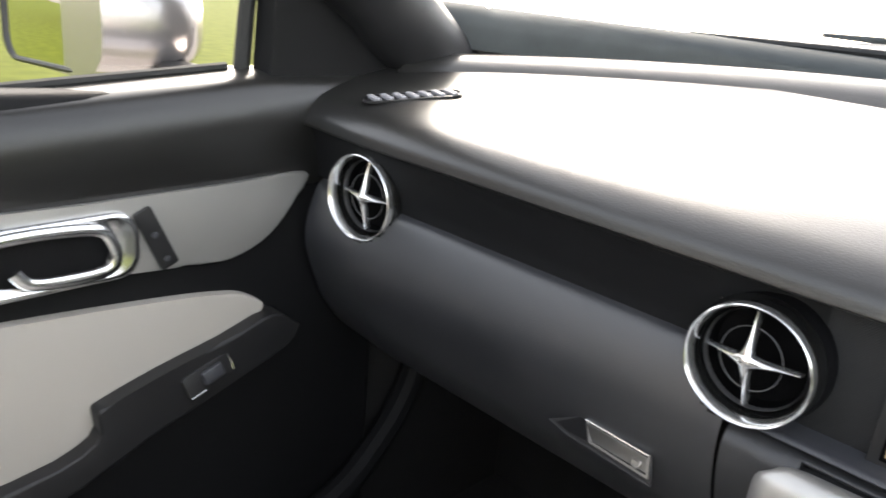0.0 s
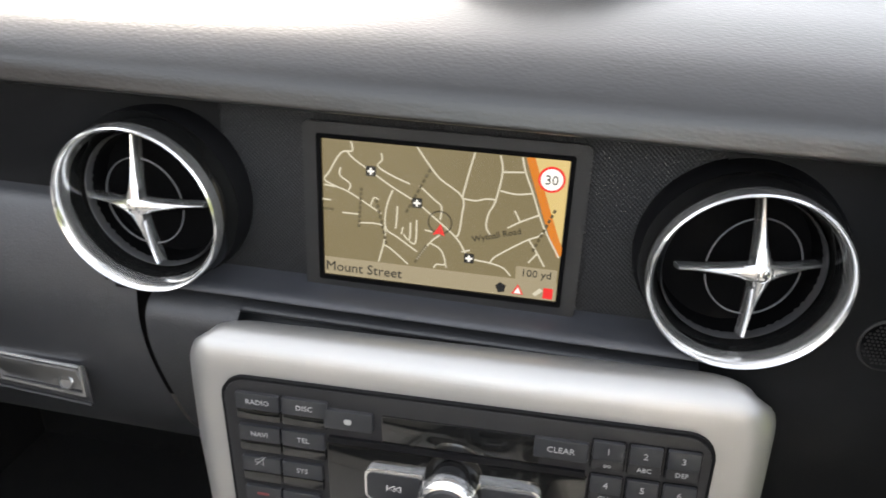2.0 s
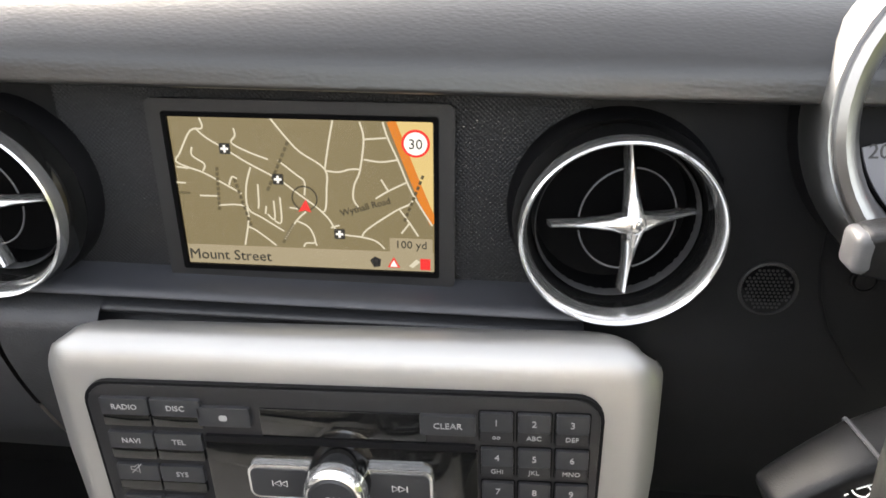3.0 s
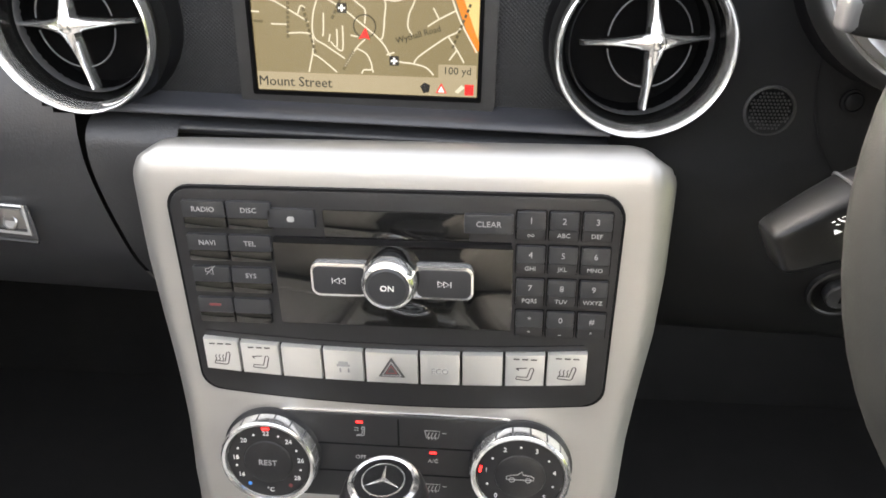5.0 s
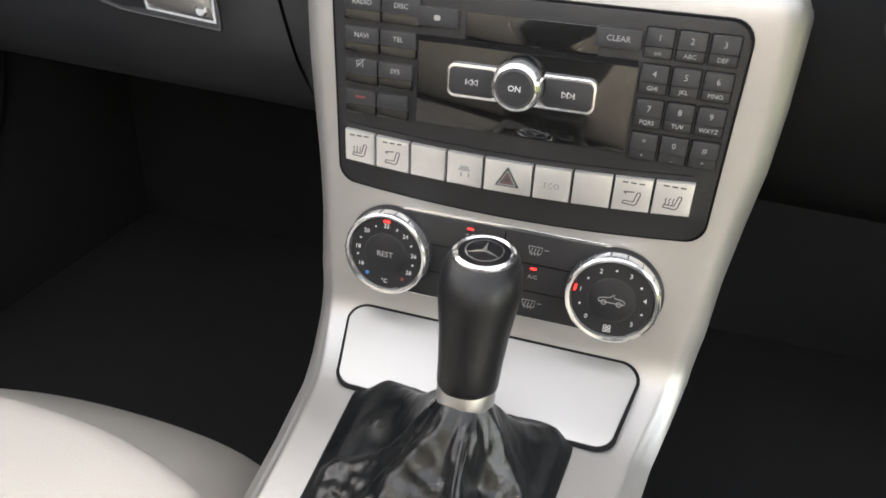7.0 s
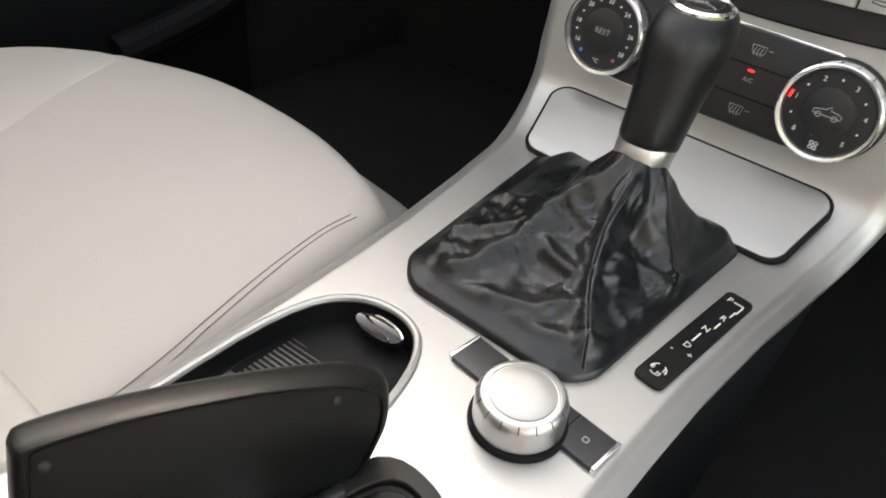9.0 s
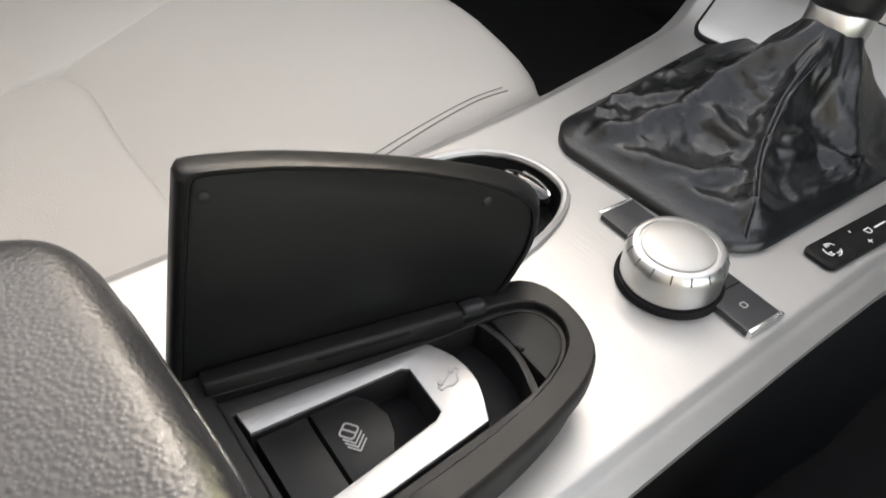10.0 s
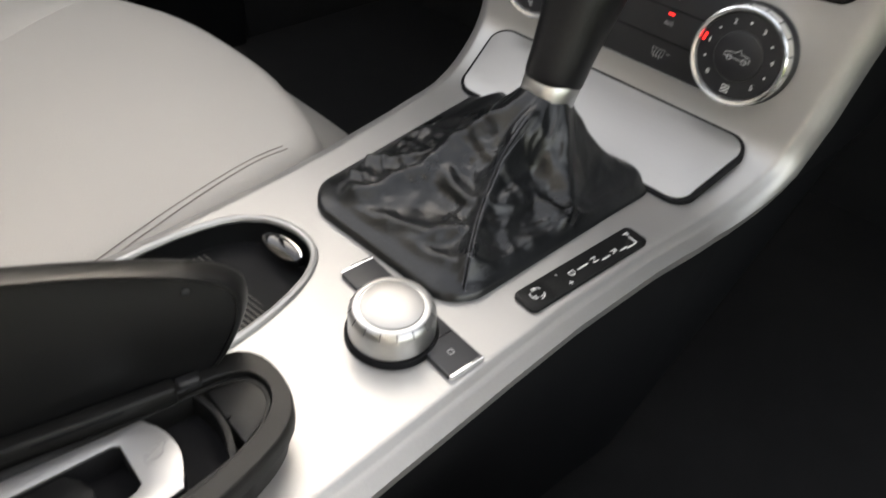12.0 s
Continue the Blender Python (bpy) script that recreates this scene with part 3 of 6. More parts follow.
EAST_STREETS = [[(0.815, 0.005), (0.832, 0.105), (0.867, 0.241), (0.919, 0.458), (0.994, 0.673)], [(0.742, 0.117), (0.826, 0.105)], [(0.739, 0.245), (0.803, 0.258), (0.867, 0.241)], [(0.588, 0.324), (0.641, 0.331), (0.685, 0.311), (0.727, 0.31)], [(0.777, 0.5), (0.827, 0.447), (0.898, 0.386)], [(0.827, 0.447), (0.801, 0.371)], [(0.717, 0.768), (0.74, 0.712), (0.852, 0.579), (0.907, 0.531), (0.924, 0.485)], [(0.869, 0.569), (0.906, 0.659), (0.939, 0.748)], [(0.906, 0.659), (0.873, 0.733)]]
WEST_STREETS = [[(0.251, 0.067), (0.254, 0.114), (0.237, 0.161), (0.295, 0.215), (0.372, 0.262)], [(0.409, 0.266), (0.475, 0.356), (0.505, 0.401), (0.501, 0.493)], [(0.3, 0.316), (0.274, 0.447), (0.272, 0.596), (0.325, 0.658), (0.408, 0.747)], [(0.155, 0.579), (0.268, 0.596), (0.242, 0.857)], [(0.261, 0.722), (0.298, 0.752), (0.37, 0.85)], [(0.084, 0.517), (0.154, 0.517)], [(-0.007, 0.431), (0.036, 0.435)], [(0.08, 0.194), (0.076, 0.25), (0.12, 0.304), (0.111, 0.351)]]
COURTS = [[(0.321, 0.427), (0.317, 0.557), (0.312, 0.594)], [(0.346, 0.574), (0.339, 0.63)], [(0.377, 0.536), (0.374, 0.665), (0.348, 0.629)], [(0.403, 0.512), (0.4, 0.682), (0.373, 0.674)], [(0.207, 0.441), (0.222, 0.384), (0.242, 0.397)], [(0.438, 0.579), (0.47, 0.587)], [(0.461, 0.67), (0.509, 0.714), (0.529, 0.814), (0.493, 0.825), (0.481, 0.854)], [(0.502, 0.604), (0.461, 0.67), (0.405, 0.811)], [(0.007, 0.327), (0.054, 0.335)], [(0.595, 0.71), (0.631, 0.69)], [(0.529, 0.814), (0.535, 0.842)]]
for road in MAIN_STREETS + EAST_STREETS + WEST_STREETS + COURTS:
    road = [(p.x, p.y) for p in curve([(u, v, 0) for u, v in road], 4)] if len(road) > 2 else road
    strip("street", road, 0.00092, 0.0012, M_ROAD)
for u, v in ((0.208, 0.199), (0.403, 0.39), (0.629, 0.751)):
    part("map_marker", plate(rrect(0.0052, 0.0052, 0.0005), 0.0003, 0, at(SC, *sxy(u, v), 0.0012)), M_MAPINK, screen)
    for a in (0, 90):
        part("marker_bar", plate(rrect(0.0036, 0.0011, 0.0002), 0.0003, 0, at(SC, *sxy(u, v), 0.0014, a)), M_MAPWHITE, screen)
part("speed_sign", plate(rrect(0.0132, 0.0132, 0.0066, 8), 0.0003, 0, at(SC, *sxy(0.935, 0.135), 0.0013)), M_MAPRED, screen, "round speed limit sign")
part("speed_face", plate(rrect(0.0108, 0.0108, 0.0054, 8), 0.0003, 0, at(SC, *sxy(0.935, 0.135), 0.0015)), M_MAPWHITE, screen)
lettering("speed_number", "30", 0.0068, at(SC, *sxy(0.935, 0.14), 0.0020), M_MAPINK, screen)
lettering("street_name", "Mount Street", 0.0078, at(SC, *sxy(0.175, 0.935), 0.0014), M_MAPINK, screen)
part("scale_box", plate(rrect(0.021, 0.0076, 0.0006), 0.0003, 0, at(SC, *sxy(0.91, 0.815), 0.0012)), M_BAR, screen)
lettering("scale_text", "100 yd", 0.0058, at(SC, *sxy(0.91, 0.81), 0.0017), M_MAPINK, screen)
part("position_ring", ringplate(rrect(0.0126, 0.0126, 0.0063, 8), rrect(0.0116, 0.0116, 0.0058, 8), 0.0002, at(SC, *sxy(0.501, 0.512), 0.0015)), M_MAPINK, screen)
patch("position_arrow", [(0.506, 0.517), (0.524, 0.607), (0.5, 0.591), (0.472, 0.605)], 0.0018, M_MAPRED)
patch("warning_icon", [(0.84, 0.90), (0.865, 0.975), (0.815, 0.975)], 0.0014, M_MAPRED)
patch("warning_face", [(0.84, 0.92), (0.855, 0.968), (0.825, 0.968)], 0.0016, M_MAPWHITE)
patch("satellite_icon", [(0.90, 0.96), (0.93, 0.91), (0.945, 0.93), (0.915, 0.975)], 0.0014, M_ROAD)
patch("alert_icon", [(0.945, 0.905), (0.985, 0.905), (0.985, 0.985), (0.945, 0.985)], 0.0014, M_MAPRED)
patch("mute_icon", [(0.745, 0.93), (0.765, 0.90), (0.79, 0.92), (0.785, 0.97), (0.76, 0.98)], 0.0014, M_MAPINK)
lettering("road_name", "Wythall Road", 0.0046, at(SC, *sxy(0.736, 0.56), 0.0014, 17), M_MAPINK, screen)
for road in ([(0.356, 0.472), (0.457, 0.135)], [(0.885, 0.651), (0.963, 0.329)], [(0.399, 0.83), (0.449, 0.689)], [(0.167, 0.321), (0.155, 0.62)], [(0.23, 0.393), (0.277, 0.725)], [(-0.007, 0.5), (0.047, 0.503)]):
    steps = 9
    for q in range(steps):
        a, c = [Vector((*road[0], 0)).lerp(Vector((*road[1], 0)), (q + o) / steps) for o in (0.1, 0.75)]
        strip("road_name", [(a.x, a.y), (c.x, c.y)], 0.0014, 0.0013, M_MAPTEXT)

# ---- radio unit ----
radio = thing("radio_unit", "black radio unit with keypad and chrome dial", "radio")
RS = arc_z(0.648)
RF = stack_frame(0.0030, RS, 0.0)


def rz(z):
    """Height on the radio's face from a world height."""
    return (z - RF.translation.z) / RF.col[1].z


outline = []
for x, y in rrect(0.244, 0.134, 0.013, 6, top=0.247):
    outline.append((x, y))
OUT = [p for p in outline if p[1] > 0] + [p for p in outline if p[1] <= 0 and p[0] < 0] + [(x, -0.067 - 0.006 * (1 - (x / 0.109) ** 2)) for x in [-0.09 + 0.02 * i for i in range(10)]] + [p for p in outline if p[1] <= 0 and p[0] > 0]
part("surround_gap", plate([(x * 1.012, y * 1.02) for x, y in OUT], 0.0040, 0, RF, base=-0.002), M_DEEP, radio)
part("faceplate", plate(OUT, 0.0048, 0.0012, RF, base=-0.002), M_PLAST, radio, "satin black faceplate")
FZ = 0.0028
part("glossy_panel", plate(rrect(0.134, 0.0525, 0.001), 0.0012, 0.0004, at(RF, 0.0, rz(0.6605), FZ)), M_PIANO, radio, "gloss black panel")
part("display_strip", plate(rrect(0.080, 0.0165, 0.001), 0.0012, 0.0004, at(RF, 0.003, rz(0.6985), FZ)), M_PIANO, radio, "gloss black strip")
part("disc_slot", plate(rrect(0.132, 0.0034, 0.001), 0.0022, 0, at(RF, 0.0, rz(0.6885), FZ)), M_DEEP, radio)


def key(x, z, w, h, text, size, sub="", glossy=False):
    """A flat key with its print; a key with a sub-line or a glossy foot has a dark lower strip."""
    foot = 0.38 * h if sub else 0.40 * h if glossy else 0.0
    k = part("key", plate(rrect(w, h - foot, 0.0010), 0.0024, 0.0006, at(RF, x, rz(z) + foot / 2, FZ)), M_RKEY, radio)
    if foot:
        part("key_foot", plate(rrect(w, foot - 0.0003, 0.0008), 0.0019 if sub else 0.0022, 0.0004, at(RF, x, rz(z) - h / 2 + foot / 2, FZ)), M_PLAST if sub else M_PIANO, k, "darker key foot")
    if text:
        lettering("print", text, size, at(RF, x, rz(z) + foot / 2, FZ + 0.0025), M_GREYPRINT, k)
    if sub:
        lettering("print", sub, 0.0036, at(RF, x, rz(z) - h / 2 + foot / 2, FZ + 0.0020), M_GREYPRINT, k)
    return k


OX = -0.0030
RF0 = RF.copy()
RF = RF @ Matrix.Translation((OX, 0, 0))
for j, row in enumerate((("RADIO", "DISC"), ("NAVI", "TEL"), ("", "SYS"), ("", ""))):
    wide = 0.0507 - 0.0024 * j        # the rows grow narrower towards the foot
    for i, text in enumerate(row):
        key(-0.1127 + wide * (0.242 + 0.506 * i), 0.7025 - 0.0203 * j, wide * (0.478 + 0.016 * i), 0.0164, text, 0.0043, glossy=True)
strokes("mute_mark", [[(-0.003, -0.001), (-0.001, -0.001), (0.0012, -0.003), (0.0012, 0.003), (-0.001, 0.001), (-0.003, 0.001), (-0.003, -0.001)], [(-0.003, -0.003), (0.003, 0.003)]], 0.0005, at(RF, -0.1016, rz(0.6682), FZ + 0.0026), M_GREYPRINT, radio)
part("hang_up_mark", plate(rrect(0.007, 0.0015, 0.0006), 0.0003, 0, at(RF, -0.1022, rz(0.6456), FZ + 0.0026)), M_DULLRED, radio)
key(-0.0515, 0.7015, 0.0262, 0.0112, "", 0)
part("eject_mark", plate(rrect(0.0040, 0.0032, 0.0012), 0.0003, 0, at(RF, -0.0515, rz(0.7015), FZ + 0.0026)), M_GREYPRINT, radio)
key(0.0562, 0.7015, 0.0262, 0.0112, "CLEAR", 0.0046)
PAD = (("1", "2", "3"), ("4", "5", "6"), ("7", "8", "9"), ("*", "0", "#"))
SUB = (("oo", "ABC", "DEF"), ("GHI", "JKL", "MNO"), ("PQRS", "TUV", "WXYZ"), ("+", "_", "^"))
for j in range(4):
    for i in range(3):
        key(0.0787 + 0.0174 * i + 0.0004 * j, 0.7012 - 0.0203 * j, 0.0152, 0.0168, PAD[j][i], 0.0050, SUB[j][i])
        part("key_shadow_gap", plate(rrect(0.0166, 0.0178, 0.0012), 0.0004, 0, at(RF, 0.0787 + 0.0174 * i + 0.0004 * j, rz(0.7012 - 0.0203 * j), FZ)), M_DEEP, radio)

# skip keys and the round dial
part("skip_frame", plate(rrect(0.0915, 0.0212, 0.0052), 0.0060, 0.0012, at(RF, 0.0030, rz(0.6665), FZ)), M_RING, radio, "chrome frame of the skip keys")
for q in (-1, 1):
    k = part("skip_key", plate(rrect(0.0300, 0.0172, 0.0038), 0.0012, 0.0004, at(RF, 0.0030 + q * 0.0292, rz(0.6665), FZ + 0.0054)), M_RKEY, radio)
    strokes("skip_sign", [[(q * (d - 0.0016), 0.0018), (q * (d + 0.0016), 0), (q * (d - 0.0016), -0.0018), (q * (d - 0.0016), 0.0018)] for d in (-0.0024, 0.0008)] + [[(q * 0.0032, 0.0018), (q * 0.0032, -0.0018)]], 0.0005, at(RF, 0.0030 + q * 0.0300, rz(0.6665), FZ + 0.0068), M_WHITE, k)
DM = at(RF, 0.0030, rz(0.6702), FZ) @ Matrix.Diagonal((0.99, 0.99, 1, 1))
dial = part("volume_dial", lathe([(0.0155, 0.004), (0.0157, 0.012), (0.0153, 0.0155), (0.0147, 0.0175), (0.0135, 0.0190), (0.0122, 0.0196), (0.0115, 0.0188)], 56, DM), M_RING, radio, "chrome ring of the round dial")
part("dial_collar", lathe([(0.0160, 0.0), (0.0162, 0.010), (0.0157, 0.012)], 56, DM), M_PIANO, dial)
part("dial_cap", lathe([(0.0117, 0.016), (0.0115, 0.0195), (0.0106, 0.0202), (0, 0.0203)], 48, DM), M_RKEY, dial)
lettering("print", "ON", 0.0050, at(DM, 0, 0, 0.0204), M_WHITE, dial)

# a fine groove that follows the key row
part("groove", tube([RF @ Vector((x, rz(0.6265 - 0.0050 * (1 - (x / 0.114) ** 2)), FZ + 0.0001)) for x in [-0.112 + 0.0112 * i for i in range(21)]], 0.0003, 5), M_DEEP, radio)

# silver key row
EDGE = [-0.1140, -0.0915, -0.0668, -0.0414, -0.0160, 0.0166, 0.0415, 0.0666, 0.0908, 0.1148]
row_things = []
for i in range(9):
    x0, x1 = EDGE[i] + 0.0008, EDGE[i + 1] - 0.0008
    xm = (x0 + x1) / 2

    def zc(x):
        return 0.6118 - 0.0050 * (1 - (x / 0.114) ** 2)
    hh = 0.0215 / 2
    pts = [(x0 - xm, rz(zc(x0)) - hh), (x1 - xm, rz(zc(x1)) - hh), (x1 - xm, rz(zc(x1)) + hh), (x0 - xm, rz(zc(x0)) + hh)]
    b = part("silver_key", plate(pts, 0.0040, 0.0010, at(RF, xm, 0, FZ)), M_ALUKEY, radio, "silver push key")
    km = at(RF, xm, rz(zc(xm)), FZ + 0.0041)
    if i in (0, 1, 7, 8):
        for q in range(3):
            part("dash_mark", plate(rrect(0.0034, 0.0008, 0.0002), 0.0002, 0, at(km, -0.005 + 0.005 * q, 0.0083)), M_DARKPRINT, b)
        strokes("seat_mark", SEAT_SIGN + ([[(-0.0050, 0.0036), (0.0012, 0.0042)], [(-0.0050, 0.0036), (-0.0034, 0.0024)]] if i in (1, 7) else []), 0.0007, at(km, 0, -0.0018), M_DARKPRINT, b)
        if i in (0, 8):
            strokes("heat_mark", [[(x - 0.0004, -0.0026), (x + 0.0004, -0.0012), (x - 0.0002, 0.0002), (x + 0.0006, 0.0018)] for x in (-0.0040, -0.0018, 0.0004)], 0.0006, at(km, 0, -0.0012), M_DARKPRINT, b)
    if i == 3:
        for (px, py, w, h) in ((0, 0.002, 0.006, 0.0022), (0, 0.0005, 0.008, 0.0018), (-0.002, -0.003, 0.0012, 0.003), (0.003, -0.003, 0.0012, 0.003)):
            part("skid_mark", plate(rrect(w, h, 0.0006), 0.0002, 0, at(km, px, py)), M_GREYPRINT, b)
    if i == 5:
        lettering("print", "ECO", 0.0052, at(km, 0, -0.001), M_GREYPRINT, b)
    if i == 4:
        part("hazard_triangle", plate([(0, 0.0078), (-0.0080, -0.0058), (0.0080, -0.0058)], 0.0006, 0.0002, km), M_DARKPRINT, b, "dark warning triangle")
        for (o, c) in ((0.74, M_GREYPRINT), (0.64, M_DARKPRINT), (0.44, M_DULLRED), (0.34, M_DARKPRINT)):
            part("triangle_line", plate([(0, 0.0078 * o - 0.0004), (-0.0080 * o, -0.0058 * o - 0.0004), (0.0080 * o, -0.0058 * o - 0.0004)], 0.0008 + (0.74 - o) * 0.0006, 0, km), c, b)

# ---- climate controls ----
climate = thing("climate_control_unit", "black climate control strip between two chrome dials", "climate control")
CF = stack_frame(0.0, arc_z(0.538), 0.0)
part("strip_trim", plate(rrect(0.150, 0.0652, 0.006), 0.0026, 0.0008, CF, base=-0.0015), M_CHROME, climate, "bright line round the strip")
part("strip", plate(rrect(0.150, 0.0625, 0.006), 0.0042, 0.0010, CF, base=-0.0015), M_PLAST, climate)
part("split_line", plate(rrect(0.0012, 0.019, 0.0003), 0.0032, 0, at(CF, 0.0025, 0.020)), M_DEEP, climate)
for y in (0.0095, -0.011):
    part("row_line", plate(rrect(0.126, 0.0008, 0.0003), 0.0031, 0, at(CF, 0, y)), M_DEEP, climate)
for (x, y, led, icon) in ((-0.022, 0.020, 1, "fan"), (0.024, 0.020, 0, "rear"), (0.024, 0.0, 1, "A/C"), (0.024, -0.020, 0, "car"), (-0.022, 0.0, 0, "OFF")):
    if led:
        part("led", plate(rrect(0.0044, 0.0013, 0.0004), 0.0003, 0, at(CF, x, y + 0.0062, 0.0028)), M_LED, climate)
    if icon in ("A/C", "OFF"):
        lettering("print", icon, 0.0040, at(CF, x, y, 0.0028), M_GREYPRINT, climate)
    elif icon == "fan":
        strokes("airflow_sign", [ring_line(0.0022, 0.0016, 0.0010), [(0.0018, 0.0), (0.0012, -0.0030), (-0.0022, -0.0032)], [(0.0030, 0.0004), (0.0026, -0.0036), (-0.0022, -0.0040)], [(-0.0034, 0.0020), (-0.0006, 0.0016), (-0.0014, 0.0024)], [(-0.0034, 0.0002), (-0.0006, -0.0002), (-0.0014, 0.0006)]], 0.0006, at(CF, x, y, 0.0029), M_GREYPRINT, climate)
    else:
        strokes("demist_sign", [[(-0.0050, 0.0024), (-0.0040, -0.0026), (0.0034, -0.0026), (0.0044, 0.0024), (-0.0050, 0.0024)]] + [[(-0.0026 + 0.0022 * q, -0.0040), (-0.0032 + 0.0022 * q, -0.0014), (-0.0022 + 0.0022 * q, 0.0012)] for q in range(3)] + [[(0.0058, 0.0010), (0.0086, 0.0010)]], 0.0005, at(CF, x, y, 0.0029), M_GREYPRINT, climate)


def climate_dial(x, marks, red, blue, text, label):
    k = thing("climate_dial", label, "dial", "climate dials")
    D = stack_frame(x, arc_z(0.538), 0.0) @ Matrix.Diagonal((1.22, 1.22, 1, 1))
    part("skirt", lathe([(0.0262, -0.002), (0.0264, 0.002), (0.0252, 0.004), (0.0248, 0.0105), (0.0240, 0.011)], 56, D), M_PLAST, k, "black grip ring")
    part("chrome_ring", lathe([(0.0246, 0.0052), (0.0251, 0.0060), (0.0251, 0.0126), (0.0247, 0.0144), (0.0238, 0.0152), (0.0224, 0.0147), (0.0217, 0.0126)], 64, D), M_RING, k, "ridged chrome ring")
    for q in range(18):
        a = 2 * math.pi * q / 18
        part("grip_rib", block(0.0009, 0.0007, 0.0080, 0.0002, D @ pose(0.0250 * math.cos(a), 0.0250 * math.sin(a), 0.0098, 0, 0, math.degrees(a) + 90), 1), M_LIP, k)
    part("face", lathe([(0.0220, 0.0105), (0.0214, 0.0128), (0.0128, 0.0130), (0.0124, 0.0138), (0.0116, 0.0142), (0, 0.0142)], 56, D), M_PLAST, k)
    for a, txt in marks:
        ra = radians(a)
        M_ = at(D, 0.0172 * math.sin(ra), 0.0172 * math.cos(ra), 0.0131)
        if txt:
            lettering("print", txt, 0.0036, M_, M_WHITE, k)
        else:
            part("dot", plate(rrect(0.0012, 0.0012, 0.0006), 0.0002, 0, M_), M_WHITE, k)
    for a, mm in ((red, M_LED), (blue, M_BLUE), (blue and -blue, M_DULLRED)):
        if a is not None:
            ra = radians(a)
            part("pointer", plate(rrect(*((0.0040, 0.0013, 0.0004) if mm is M_LED else (0.0022, 0.0022, 0.0011))), 0.0003, 0, at(D, (0.0202 if mm is M_LED else 0.0176) * math.sin(ra), (0.0200 if mm is M_LED else 0.0176) * math.cos(ra), 0.0130, -a)), mm, k)
    if text:
        lettering("print", text, 0.0046, at(D, 0, 0, 0.0143), M_GREYPRINT, k)
    else:
        strokes("car_mark", CAR_SIGN, 0.0005, at(D, 0, 0, 0.0144), M_GREYPRINT, k)
        strokes("fan_mark", [ring_line(sx * 0.0011, sy * 0.0011, 0.0009, 8) for sx in (-1, 1) for sy in (-1, 1)], 0.0004, at(D, 0, -0.0172, 0.0132), M_WHITE, k)
    return k


climate_dial(-0.0790, [(-120, "16"), (-84, "18"), (-44, "20"), (0, "22"), (42, "24"), (84, "26"), (122, "28"), (-100, ""), (-64, ""), (-22, ""), (22, ""), (63, ""), (103, ""), (180, "°C")], 0, -142, "REST", "chrome temperature dial marked in degrees")
climate_dial(0.0785, [(-136, "0"), (-80, "1"), (-27, "2"), (27, "3"), (80, "4"), (134, "5"), (-108, ""), (-54, ""), (0, ""), (54, ""), (107, "")], -80, None, "", "chrome fan speed dial marked 0 to 5")

# ---- ashtray lid ----
tray = thing("ashtray_lid", "closed brushed silver ashtray lid", "tray lid")
TF = basis((0, -0.0885, 0.4722), (1, 0, 0), (0, -0.455, 0.89))
part("gap", plate(rrect(0.198, 0.0665, 0.014, 6, top=0.213), 0.0060, 0.0006, TF, base=-0.0025), M_DEEP, tray)
part("lid", plate(rrect(0.1935, 0.0618, 0.0125, 6, top=0.2085), 0.0066, 0.0012, TF, base=-0.0020), M_ALU, tray)

# ---- gear lever with boot ----
lever = thing("gear_lever", "black gear lever with chrome collar and crumpled leather boot", "gear lever")
top, col = Vector((0.0085, -0.1345, 0.597)), Vector((0.010, -0.163, 0.512))
axis = (top - col).normalized()
GF = basis(col, (1, 0, 0), axis)
Ltot = (top - col).length
BOOT = [(x - 0.002 - (0.007 * (1 - (y / 0.092) ** 2) if x < -0.05 else 0), y + (0.006 * (1 - (x / 0.06) ** 2) * -1 if y < -0.085 else 0)) for x, y in rrect(0.128, 0.182, 0.020, 7, top=0.150)]
def densify(line, n):
    """n points evenly round a closed outline."""
    line = line + line[:1]
    L = [0.0]
    for p, q in zip(line, line[1:]):
        L.append(L[-1] + math.dist(p, q))
    out = []
    for i in range(n):
        s = L[-1] * i / n
        k = max(j for j in range(len(L) - 1) if L[j] <= s + 1e-9)
        u = (s - L[k]) / max(L[k + 1] - L[k], 1e-9)
        out.append((line[k][0] + (line[k + 1][0] - line[k][0]) * u, line[k][1] + (line[k + 1][1] - line[k][1]) * u))
    return out


def bump1(x, w):
    return math.exp(-(x / w) ** 2)


base_ring = densify(BOOT, 200)
